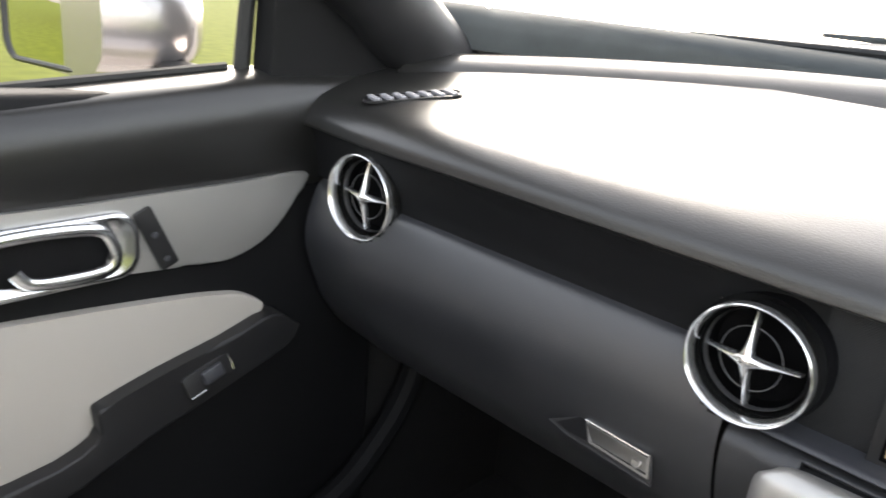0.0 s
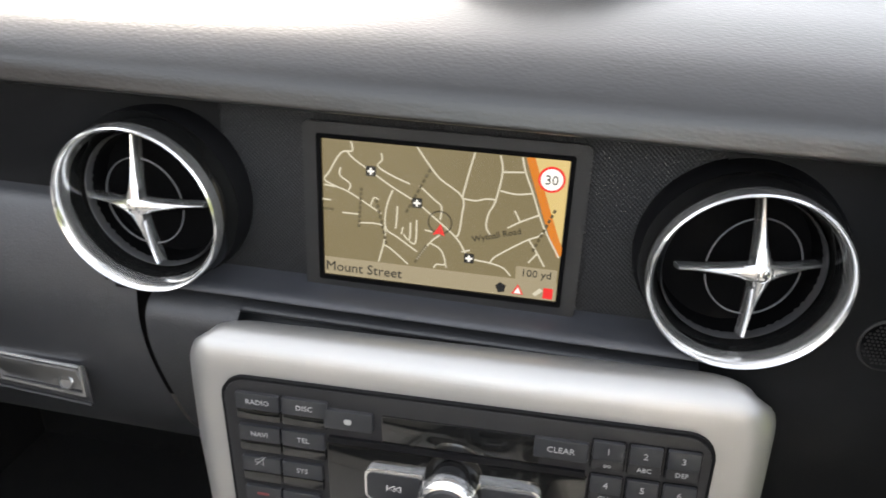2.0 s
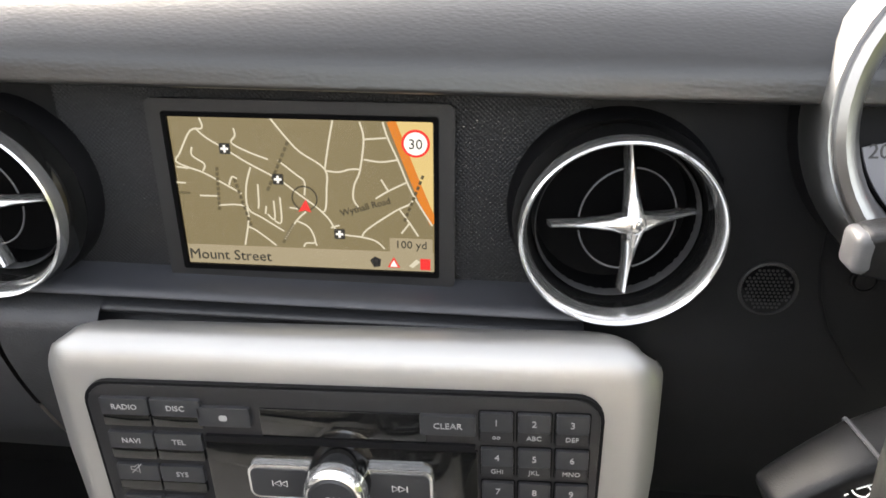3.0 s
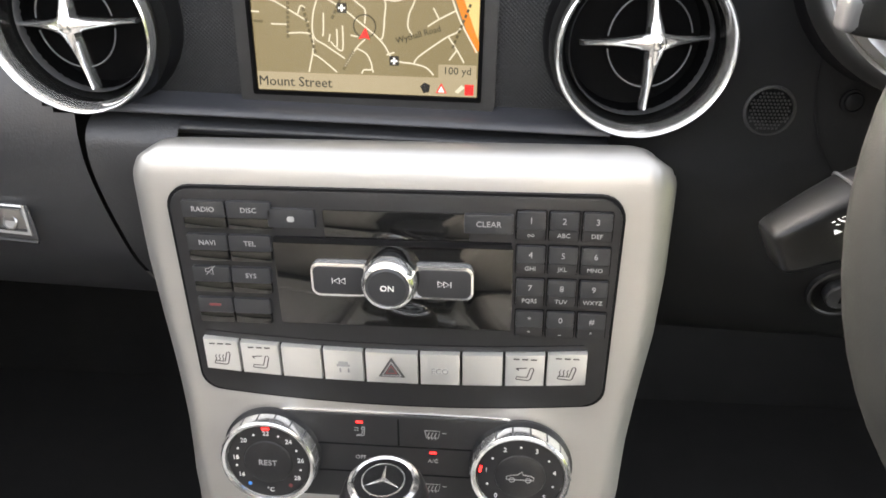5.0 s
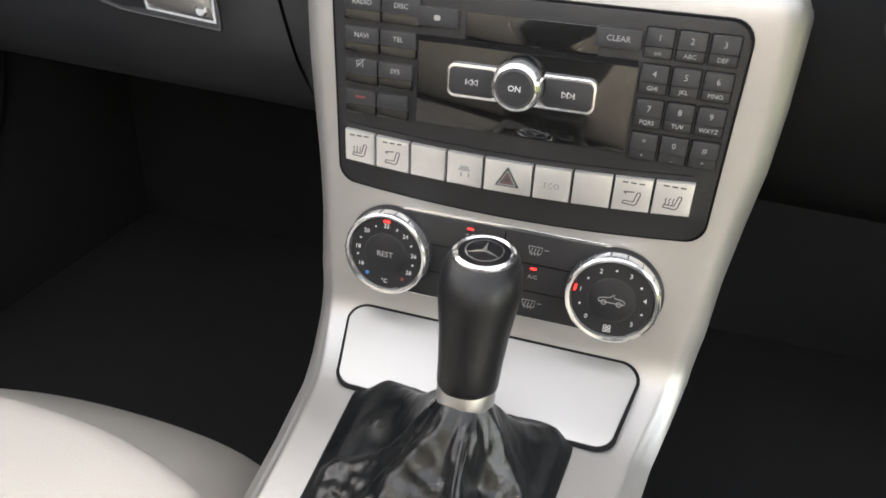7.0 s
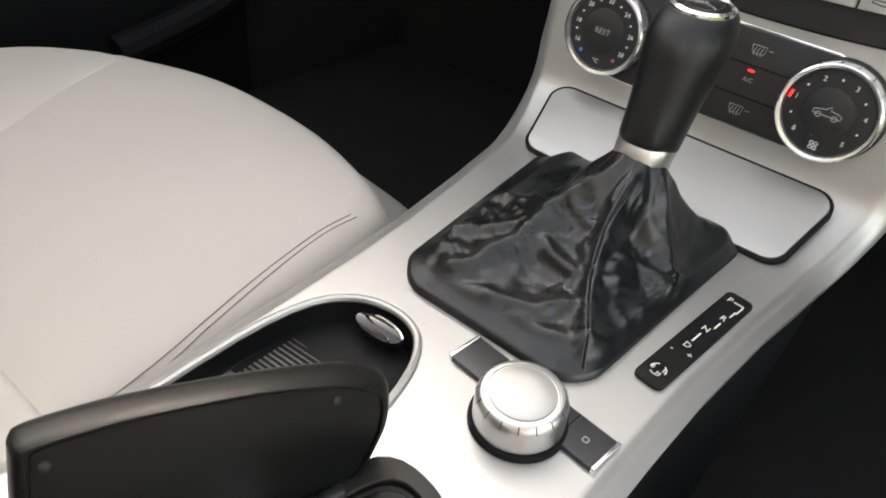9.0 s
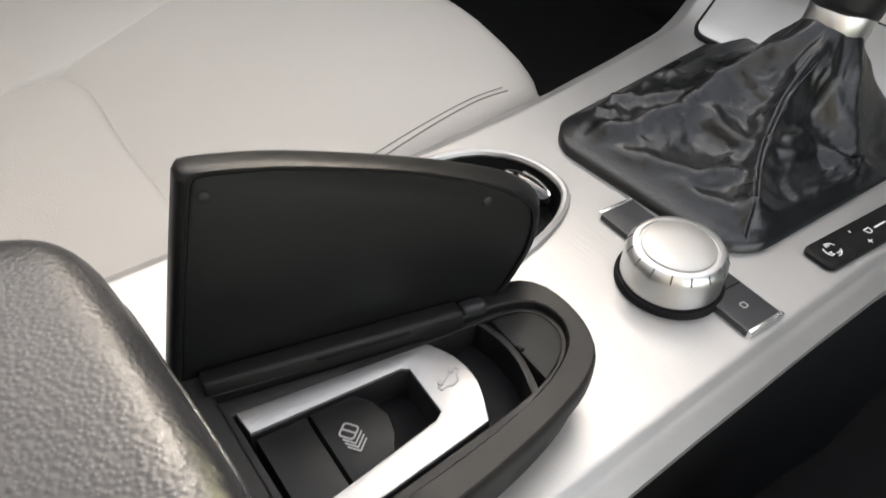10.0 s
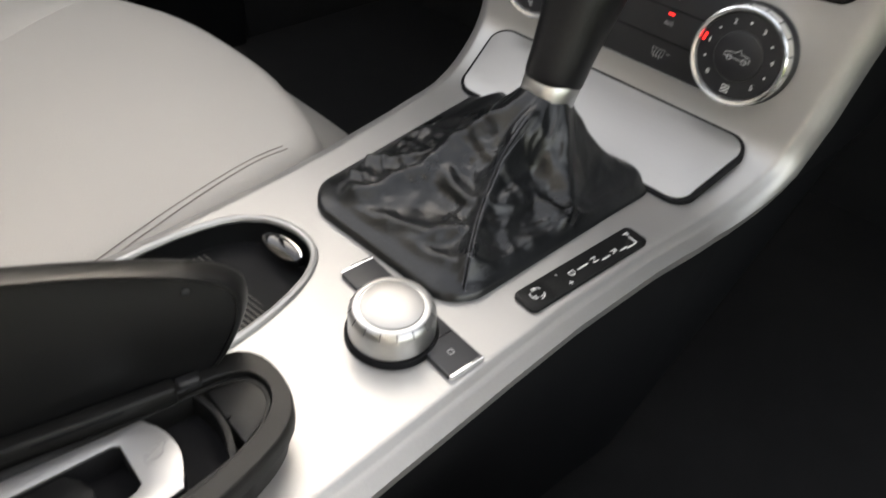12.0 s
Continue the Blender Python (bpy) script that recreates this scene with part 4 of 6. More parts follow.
# fold crests in plan: the taut ridges, then the creases between them, with their heights and widths
FOLDS = [
    ([(0.005, -0.183), (-0.014, -0.208), (-0.022, -0.235), (-0.028, -0.259), (-0.040, -0.275)], 0.0070, 0.013),
    ([(-0.013, -0.224), (0.003, -0.229), (0.018, -0.233), (0.027, -0.233)], 0.0042, 0.009),
    ([(-0.056, -0.270), (-0.049, -0.281), (-0.017, -0.277), (0.015, -0.264), (0.031, -0.244)], 0.0048, 0.010),
    ([(0.006, -0.274), (0.026, -0.275), (0.043, -0.268)], 0.0030, 0.008),
    ([(0.030, -0.230), (0.039, -0.200), (0.062, -0.195)], 0.0052, 0.012),
    ([(0.024, -0.165), (0.050, -0.182), (0.066, -0.200)], 0.0050, 0.012),
    ([(0.018, -0.185), (0.019, -0.201), (0.022, -0.217), (0.033, -0.243), (0.055, -0.278)], 0.0085, 0.011),
    ([(-0.069, -0.244), (-0.041, -0.231), (-0.019, -0.215)], 0.0042, 0.011),
    ([(-0.055, -0.257), (-0.030, -0.250), (-0.023, -0.236)], 0.0036, 0.008),
    ([(-0.010, -0.203), (0.008, -0.208), (0.019, -0.205)], 0.0036, 0.008),
    ([(-0.010, -0.150), (-0.040, -0.125), (-0.074, -0.108)], 0.0045, 0.020),
    ([(-0.012, -0.170), (-0.045, -0.190), (-0.074, -0.200)], 0.0035, 0.016),
    ([(0.026, -0.150), (0.045, -0.125), (0.066, -0.112)], 0.0025, 0.016),
    ([(0.045, -0.235), (0.060, -0.225)], 0.0020, 0.009),
]


def fold_height(x, y):
    h = 0.0
    for line, amp, w in FOLDS:
        d = 9.0
        for (x0, y0), (x1, y1) in zip(line, line[1:]):
            vx, vy = x1 - x0, y1 - y0
            t_ = min(1.0, max(0.0, ((x - x0) * vx + (y - y0) * vy) / (vx * vx + vy * vy)))
            d = min(d, math.hypot(x - x0 - t_ * vx, y - y0 - t_ * vy))
        if d < 2.2 * w:
            q = d / w
            h = max(h, 1.45 * amp * (math.exp(-1.75 * (math.sqrt(q * q + 0.02) - 0.1414)) - 0.06))
    return h


def boot_point(i, u):
    x, y = base_ring[i]
    foot = Vector((x, y - 0.195, 0.4555 + y * 0.035))
    a = math.atan2(y, x)
    head = GF @ Vector((0.0152 * math.cos(a), 0.0152 * math.sin(a), 0.002))
    p = foot.lerp(head, u ** 0.95)
    back = 0.6 if math.sin(a) > 0 else 1.0
    p.z = foot.z + (head.z - foot.z) * (0.06 * u + 0.94 * u ** 2.4) + 0.0075 * back * min(1.0, u * 7) * (1 - u) + 0.0015
    wob = Vector((noise.noise(Vector((p.x * 45, p.y * 45, 1.0))), noise.noise(Vector((p.x * 45, p.y * 45, 7.0))), 0)) * 0.0022
    h = fold_height(p.x + wob.x, p.y + wob.y)
    # the deep hollow beside the stitched ridge, and a shallow one ahead of the left fold
    h -= 0.012 * bump1(math.hypot(p.x - 0.033, p.y + 0.198), 0.011)
    h -= 0.006 * bump1(math.hypot(p.x + 0.036, p.y + 0.168), 0.018)
    # sagging creases round the lever, mostly on the rear face, and small ones across them
    d_ = math.hypot(p.x - 0.010, p.y + 0.163)
    face = 1.0 if p.y < -0.19 else max(0.25, 1.0 - (p.y + 0.19) / 0.03)
    for f_, g_, amp, zz in ((95, 2.2, 0.0021, 3.0), (170, 5.0, 0.0007, 11.0)):
        n_ = noise.noise(Vector((d_ * f_, a * g_, zz))) + 0.5 * noise.noise(Vector((p.x * 60, p.y * 60, zz + 5)))
        h += amp * face * (max(0.0, 1 - abs(n_) * 2.6) ** 1.5 - 0.35)
    edge = min(1.0, max(0.0, (u - 0.06) / 0.12))
    out = Vector((math.cos(a) * 0.5, math.sin(a) * 0.5, 1.0)).normalized()
    return p + out * (h * edge * (1 - max(0.0, (u - 0.85) / 0.15) * 0.75))


NB = len(base_ring)
rings = [[Vector((x, y - 0.195, 0.4500 + y * 0.035)) for x, y in base_ring]]
for k in range(57):
    rings.append([boot_point(i, k / 56) for i in range(NB)])
part("boot", loft(rings, True, False), M_BOOT, lever, "crumpled black leather boot", sharp=88)
boot = lever.children[0]
bpy.context.view_layer.update()
for q in (-0.0017, 0.0, 0.0017):
    seam = []
    for c in curve([(0.0190, -0.192, 0), (0.0195, -0.203, 0), (0.022, -0.217, 0), (0.033, -0.243, 0), (0.0545, -0.2765, 0)], 10):
        ok, place, nrm, _ = boot.ray_cast(Vector((c.x + q, c.y - q * 0.5, 0.6)), Vector((0, 0, -1)))
        if ok:
            seam.append(place - nrm * 0.0001)
    part("boot_seam", tube(seam, 0.00042 if q else 0.0006, 6), M_KEY if q else M_DEEP, lever)
part("collar", lathe([(0.0152, -0.003), (0.0168, 0.0), (0.0174, 0.012), (0.0166, 0.014)], 40, GF), M_SATIN, lever, "satin chrome collar")
grip = [(0.0165, 0.010), (0.0178, 0.014), (0.0186, 0.028), (0.0203, 0.046), (0.0226, 0.061), (0.0236, 0.069), (0.0236, 0.075), (0.0226, 0.082), (0.0206, 0.0870), (0.0186, 0.0895)]
capn = Vector((0.0, -0.04, 1.0)).normalized()
rings = []
for r_, z_ in grip:
    u = z_ / 0.0895
    g = basis(col + axis * (z_ * Ltot / 0.0895), (1, 0, 0), axis.lerp(capn, u ** 2.5))
    rings.append([g @ Vector((r_ * math.cos(2 * math.pi * i / 44), 1.06 * r_ * math.sin(2 * math.pi * i / 44), 0)) for i in range(44)])
part("grip", loft(rings), M_GRIP, lever, "black leather grip", sharp=80)
TFm = basis(top, (1, 0, 0), capn)
part("cap_ring", lathe([(0.0184, -0.002), (0.0180, 0.0015), (0.0160, 0.0028), (0.0148, 0.0020)], 44, TFm), M_CHROME, lever, "chrome ring of the cap")
part("cap", lathe([(0.0152, 0.0015), (0.0140, 0.0018), (0, 0.0024)], 40, TFm), M_DEEP, lever)
part("cap_circle", ringplate(rrect(0.0222, 0.0222, 0.0111, 9), rrect(0.0206, 0.0206, 0.0103, 9), 0.0008, TFm, base=0.0020), M_CHROME, lever)
for a in (90, 210, 330):
    part("cap_ray", plate([(-0.0008, -0.0014), (0.0106, 0), (-0.0008, 0.0014)], 0.0012, 0.0004, TFm @ pose(0, 0, 0.0022, 0, 0, a)), M_CHROME, lever)

# ---- gear gate plate ----
gate = thing("gear_gate_plate", "black plate lettered with the gear positions", "gear indicator")
gp, gd, gn = on_profile(arc_y(-0.2096))
GG = basis((0.0867, gp.y, gp.z + 0.0003), (0.0108, 0.0935, 0.004), gn)
part("plate", plate(rrect(0.0965, 0.0168, 0.0040), 0.0022, 0.0006, GG), M_COVER, gate)
part("mode_key", plate(rrect(0.0185, 0.0156, 0.0036), 0.0026, 0.0006, at(GG, -0.0378, 0)), M_COVER, gate)
for txt, x, y in (("P", 0.0405, 0.0035), ("R", 0.0235, -0.0020), ("N", 0.0085, 0.0), ("D", -0.0100, 0.0), ("-", -0.0180, 0.0042), ("+", -0.0160, -0.0050)):
    lettering("print", txt, 0.0058, at(GG, x, y, 0.0023, -90), M_WHITE, gate)
for x, y, w, h in ((-0.001, 0, 0.0085, 0.0009), (0.0155, -0.003, 0.0065, 0.0009), (0.030, -0.004, 0.0060, 0.0009), (0.036, -0.0050, 0.008, 0.0009), (0.0405, -0.002, 0.0009, 0.006)):
    part("gate_line", plate(rrect(w, h, 0.0002), 0.0003, 0, at(GG, x, y, 0.0022)), M_WHITE, gate)
strokes("mode_mark", [ring_line(0, 0, 0.0042, 8, 20, 100), ring_line(0, 0, 0.0042, 8, 140, 220), ring_line(0, 0, 0.0042, 8, 260, 340)], 0.0007, at(GG, -0.0375, 0, 0.0029), M_WHITE, gate)
for txt, x, y in (("S", 0.0012, -0.0026), ("M", -0.0026, -0.0016), ("E", 0.0, 0.0030)):
    lettering("print", txt, 0.0034, at(GG, -0.0375 + x, y, 0.0029, -90), M_WHITE, gate)

# ---- rotary controller ----
ctl = thing("rotary_controller", "knurled silver rotary controller on a black key bar", "controller")
cp, cd, cn = on_profile(arc_y(-0.3095))
CB = basis((0.0453, -0.3075, cp.z + 0.0002), (0.0905, -0.0085, -0.003), cn)
part("key_bar", plate(rrect(0.0905, 0.0215, 0.002), 0.0030, 0.0008, CB), M_RKEY, ctl, "black key bar")
for q in (-1, 1):
    part("bar_end", plate(rrect(0.0022, 0.0215, 0.0006), 0.0038, 0.0006, at(CB, q * 0.0448, 0)), M_CHROME, ctl)
    part("key_split", plate(rrect(0.0006, 0.0205, 0.0002), 0.0032, 0, at(CB, q * 0.0225, 0)), M_DEEP, ctl)
part("key_mark", ringplate(rrect(0.0034, 0.0034, 0.001), rrect(0.0022, 0.0022, 0.0008), 0.0002, at(CB, 0.033, 0, 0.0031)), M_GREYPRINT, ctl)
KD = basis((0.0475, -0.3215, cp.z - 0.0008), (1, 0, 0), (0, -0.06, 1))
part("base_ring", lathe([(0.0240, 0.0), (0.0240, 0.0030), (0.0234, 0.0040), (0.0205, 0.0044)], 56, KD), M_DEEP, ctl)
part("knob", lathe([(0.0214, 0.0042), (0.0221, 0.0050), (0.0219, 0.0165), (0.0215, 0.0182), (0.0198, 0.0208), (0.0190, 0.0213), (0.0172, 0.0214), (0.0168, 0.0206), (0, 0.0206)], 72, KD), M_SATIN, ctl, "brushed silver knob")
part("knob_cap", lathe([(0.0160, 0.0204), (0.0158, 0.0214), (0.0150, 0.0218), (0.0080, 0.0222), (0, 0.0223)], 56, KD), M_ALU, ctl, "pale silver cap")
for q in range(16):
    a = 2 * math.pi * (q + 0.35) / 16
    part("knurl", block(0.0007, 0.0011, 0.0040, 0.0002, KD @ pose(0.0205 * math.cos(a), 0.0205 * math.sin(a), 0.0192, 0, 0, math.degrees(a) + 90) @ pose(0, 0, 0, -33, 0, 0), 1), M_LIP, ctl, "dark grip notch")

# ---- cup holder ----
cup = thing("cup_holder", "dark ribbed cup holder with a small glossy tab", "cup holder")
rim = [Vector((x, y, on_profile(arc_y(y))[0].z + 0.0006)) for x, y in CUPLINE]
part("rim", tube(rim, 0.0023, 8, closed=True), M_ALU, cup, "silver rim")
cc = Vector((-0.044, -0.39, 0))
lines = []
for z, sc in ((0.447, 1.0), (0.442, 0.985), (0.437, 0.97), (0.4315, 0.94), (0.4300, 0.90)):
    lines.append([Vector((cc.x + (x - cc.x) * sc, cc.y + (y - cc.y) * sc, z)) for x, y in CUPLINE])
part("well", loft(lines, True, False), M_COVER, cup, "dark sloping wall")
part("mat", plate([(cc.x + (x - cc.x) * 0.95, cc.y + (y - cc.y) * 0.95) for x, y in CUPLINE], 0.0015, 0.0004, ID, base=0.4293), M_CUP, cup, "ribbed grey mat")
for q in range(42):
    part("floor_rib", block(0.074 if q > 6 else 0.040 + 0.005 * q, 0.0014, 0.0018, 0.0005, pose(-0.043, -0.322 - 0.0032 * q, 0.4310, 0, 0, 4), 1), M_CUP, cup)
TB = basis((-0.0445, -0.3200, 0.4425), (1, 0.05, 0), (0, -0.35, 0.94)) @ Matrix.Diagonal((1, 0.36, 1, 1))
part("tab", lathe([(0.0165, -0.003), (0.0168, 0.0), (0.0155, 0.0022), (0.010, 0.0034), (0, 0.0038)], 40, TB), M_PIANO, cup, "glossy dark tab")
# added chrome arc that stands in for the highlight along the tab's upper edge
part("tab_edge", tube([TB @ Vector((0.0160 * math.cos(radians(a)), 0.0160 * math.sin(radians(a)), 0.0018)) for a in range(15, 120, 7)], 0.0008, 6), M_CHROME, cup)

# ---- switch box with open lid ----
box = thing("roof_switch_box", "black switch box with open lid and silver roof levers", "switch box")
BOX = [(0.0750, -0.5300), (0.0820, -0.5280), (0.0855, -0.5200), (0.0857, -0.496), (0.0835, -0.455), (0.0785, -0.4215), (0.0715, -0.4020), (0.0600, -0.3925), (0.0435, -0.3885), (0.0300, -0.3905), (0.0225, -0.4000), (0.0190, -0.4260), (0.0120, -0.460), (0.0030, -0.495), (-0.0060, -0.530)]
BL = [(p.x, p.y) for p in curve([(x, y, 0) for x, y in BOX], 4)]
WELL = [(p.x, p.y) for p in curve([(x, y, 0) for x, y in [(0.0738, -0.519), (0.0742, -0.49), (0.0730, -0.455), (0.0694, -0.428), (0.0620, -0.4075), (0.0525, -0.3985), (0.0430, -0.3975), (0.0365, -0.4010), (0.0310, -0.4130), (0.0270, -0.440), (0.0180, -0.480), (0.0095, -0.5150)]], 4)]


def resample(line, n):
    L = [0.0]
    for p, q in zip(line, line[1:]):
        L.append(L[-1] + math.dist(p, q))
    out = []
    for i in range(n):
        s = L[-1] * i / (n - 1)
        k = min(max(j for j in range(len(L)) if L[j] <= s + 1e-9), len(line) - 2)
        u = (s - L[k]) / (L[k + 1] - L[k])
        out.append((line[k][0] + (line[k + 1][0] - line[k][0]) * u, line[k][1] + (line[k + 1][1] - line[k][1]) * u))
    return out


BL, WL = resample(BL, 60), resample(WELL, 60)
zt = 0.4705


def mixline(a, c, u):
    return [(p[0] + (q[0] - p[0]) * u, p[1] + (q[1] - p[1]) * u) for p, q in zip(a, c)]


SK = mixline(BL, WL, 0.30)
rings = [[Vector((x, y, z)) for x, y in ln] for ln, z in ((SK, 0.440), (mixline(BL, WL, 0.27), 0.4572), (mixline(BL, WL, 0.33), 0.4588), (mixline(BL, WL, 0.08), 0.4592), (BL, 0.4606), (BL, 0.4660), (mixline(BL, WL, 0.03), 0.4688), (mixline(BL, WL, 0.08), 0.4701), (mixline(BL, WL, 0.14), zt), (mixline(BL, WL, 0.95), zt), (WL, zt - 0.0006), (WL, zt - 0.0042))]
part("frame", loft(rings, True, False), M_FRAME, box, "matt dark grey frame", sharp=22)
INNER = resample([(p.x, p.y) for p in curve([(x, y, 0) for x, y in [(0.0716, -0.5154), (0.0702, -0.485), (0.0686, -0.4490), (0.0672, -0.4300), (0.0645, -0.4170), (0.0605, -0.4085), (0.0530, -0.4012), (0.0440, -0.4002), (0.0368, -0.4050), (0.0325, -0.4180), (0.0289, -0.4450), (0.0231, -0.480), (0.0177, -0.5130)]], 4)], 60)
rings = [[Vector((x, y, z)) for x, y in ln] for ln, z in ((mixline(WL, INNER, -0.1), zt - 0.0042), (mixline(WL, INNER, 0.18), zt - 0.0044), (mixline(WL, INNER, 0.22), zt - 0.0030), (mixline(WL, INNER, 0.9), zt - 0.0030), (INNER, zt - 0.0034), (INNER, zt - 0.0165))]
part("deck_rim", loft(rings, True, False), M_FRAME, box, "raised rim round the switches", sharp=40)
part("well_floor", plate(WL, 0.001, 0, ID, base=zt - 0.0165), M_DEEP, box, "dark well floor")
ZF = zt - 0.0078
DEEP = 0.0105


def poly(name, pts, thick, material_, label="", base=ZF, bevel=0.0006, parent=None):
    return part(name, plate(pts, thick + DEEP, bevel, ID, base=base - DEEP), material_, parent or box, label)


poly("front_blank", [(p.x, p.y) for p in curve([(0.0335, -0.4175, 0), (0.0370, -0.4050, 0), (0.0440, -0.4000, 0), (0.0530, -0.4010, 0), (0.0605, -0.4085, 0), (0.0655, -0.4205, 0)], 3)], 0.0046, M_FRAME, "blank front cover")
strip_front = [(p.x, p.y) for p in curve([(0.0322, -0.4200, 0), (0.0430, -0.4188, 0), (0.0550, -0.4205, 0), (0.0680, -0.4262, 0)], 4)]
poly("cross_rim", strip_front + [(x - 0.0004, y - 0.0030) for x, y in strip_front[::-1]], 0.0047, M_FRAME, "narrow rim behind the front cover")
front = [(p.x, p.y) for p in curve([(0.0298, -0.4450, 0), (0.0400, -0.4408, 0), (0.0530, -0.4412, 0), (0.0676, -0.4488, 0)], 4)]
U = [(0.0184, -0.5122)] + front + [(0.0706, -0.5146), (0.0620, -0.5138), (0.0574, -0.4625), (0.0556, -0.4592), (0.0357, -0.4568), (0.0338, -0.4590), (0.0280, -0.5120)]
lever = poly("roof_lever", U[::-1], 0.0048, M_PLAST, "U-shaped roof lever")
part("lever_top", plate(U[::-1], 0.0013, 0.0006, ID, base=ZF + 0.0049), M_LEVER, lever, "satin silver lever face")
wk = poly("window_switch", [(0.0312, -0.4935), (0.0328, -0.4778), (0.0385, -0.4742), (0.0455, -0.4730), (0.0525, -0.4752), (0.0583, -0.4795), (0.0600, -0.4958)], 0.0048, M_COVER, "black window switch")
poly("rear_switch", [(0.0310, -0.4945), (0.0602, -0.4968), (0.0612, -0.5132), (0.0292, -0.5112)], 0.0042, M_COVER)
WM = pose(0.0440, -0.4868, ZF + 0.0049, 0, 0, 35)
part("window_mark", ringplate(rrect(0.0054, 0.0056, 0.0012), rrect(0.0043, 0.0045, 0.0008), 0.0002, WM), M_GREYPRINT, wk)
part("window_mark", plate(rrect(0.0046, 0.0006, 0.0001), 0.0002, 0, WM), M_GREYPRINT, wk)
for q in (1, 2, 3):
    part("window_mark", plate(rrect(0.0005, 0.0050, 0.0001), 0.0002, 0, at(WM, 0.0025 + 0.0012 * q, -0.0010 * q)), M_GREYPRINT, wk)
    part("window_mark", plate(rrect(0.0046, 0.0005, 0.0001), 0.0002, 0, at(WM, 0.0004 + 0.0012 * q, -0.0025 - 0.0010 * q)), M_GREYPRINT, wk)
RM = pose(0.0470, -0.4485, ZF + 0.0063, 0, 0, -70)
CAR = [(-0.0056, -0.0014), (0.0056, -0.0014), (0.0058, 0.0006), (0.0034, 0.0010), (0.0016, 0.0028), (-0.0016, 0.0028), (-0.0032, 0.0010), (-0.0058, 0.0006)]
part("roof_mark", ringplate(CAR, [(x * 0.86, 0.0004 + (y - 0.0004) * 0.70) for x, y in CAR], 0.0002, RM), M_GREYPRINT, box)
for x_ in (-0.0032, 0.0032):
    part("roof_mark", lathe([(0.0011, 0.0), (0.0011, 0.0003), (0, 0.0003)], 14, at(RM, x_, -0.0016)), M_GREYPRINT, box)
part("latch_notch", block(0.0030, 0.0022, 0.0022, 0.0004, pose(0.0500, -0.4185, zt - 0.0032)), M_DEEP, box)

# lid, hinged along the box's side
hinge0, hinge1 = Vector((-0.0035, -0.5270, 0.4700)), Vector((0.0215, -0.4270, 0.4700))
along = (hinge1 - hinge0).normalized()
side = along.cross(Vector((0, 0, 1))).normalized()
upv = (Vector((0, 0, 1)) - side * 0.19).normalized()
LF = Matrix((along, upv, along.cross(upv))).transposed().to_4x4()
LF.translation = hinge0 - side * 0.002
LID = [(0.0020, -0.004), (0.0095, 0.033), (0.0165, 0.0655), (0.0178, 0.0698), (0.0215, 0.0714), (0.0435, 0.0692), (0.066, 0.0645), (0.0885, 0.0588), (0.105, 0.0540), (0.120, 0.0490), (0.132, 0.0440), (0.1400, 0.0388), (0.1446, 0.0330), (0.1455, 0.0262), (0.1436, 0.0175), (0.1390, 0.0095), (0.1340, 0.0030), (0.1260, -0.002), (0.100, -0.006)]
LP = [(p.x, p.y) for p in curve([(x, y, 0) for x, y in LID], 3)]
lc = (0.078, 0.032)


def taper(x, z):
    """The lid's front end slants back towards its inner face."""
    return max(0.0, z + 0.009) * 0.55 * min(1.0, max(0.0, (x - 0.085) / 0.05))


rings = []
for z, sc in ((-0.0125, 0.90), (-0.0118, 0.955), (-0.0095, 0.985), (-0.006, 1.0), (-0.001, 0.998), (0.0018, 0.990), (0.0030, 0.975), (0.0030, 0.955), (0.0018, 0.948)):
    rings.append([LF @ Vector((lc[0] + (x - lc[0]) * sc - taper(x, z), lc[1] + (y - lc[1]) * sc, z)) for x, y in LP])
lid = part("lid", loft(rings), M_COVER, box, "open black lid standing on its edge", sharp=50)
part("lid_panel", plate([(lc[0] + (x - lc[0]) * 0.935 - taper(x, 0.002), lc[1] + (y - lc[1]) * 0.925) for x, y in LP], 0.0012, 0.0006, LF, base=0.0012), M_COVER, lid)
for x, y in ((0.0241, 0.0625), (0.1169, 0.0405)):
    part("stop", lathe([(0.0020, 0.0), (0.0018, 0.0008), (0.0012, 0.0012), (0, 0.0013)], 16, LF @ Matrix.Translation((x, y, 0.0022))), M_RUBBER, lid)
bar = part("hinge_bar", block(0.092, 0.008, 0.0085, 0.0014, LF @ pose(0.058, -0.0010, 0.0070)), M_FRAME, lid, "hinge ledge with a slot")
part("hinge_slot", block(0.034, 0.0016, 0.0010, 0.0003, LF @ pose(0.066, 0.0008, 0.0112)), M_DEEP, bar)
for q in (0.020, 0.110):
    part("hinge_ear", block(0.010, 0.006, 0.006, 0.0015, LF @ pose(q, -0.001, 0.0055)), M_PLAST, lid)

# ---- armrest ----
arm = thing("armrest", "black grained leather armrest with a worn edge", "armrest")
rings = []
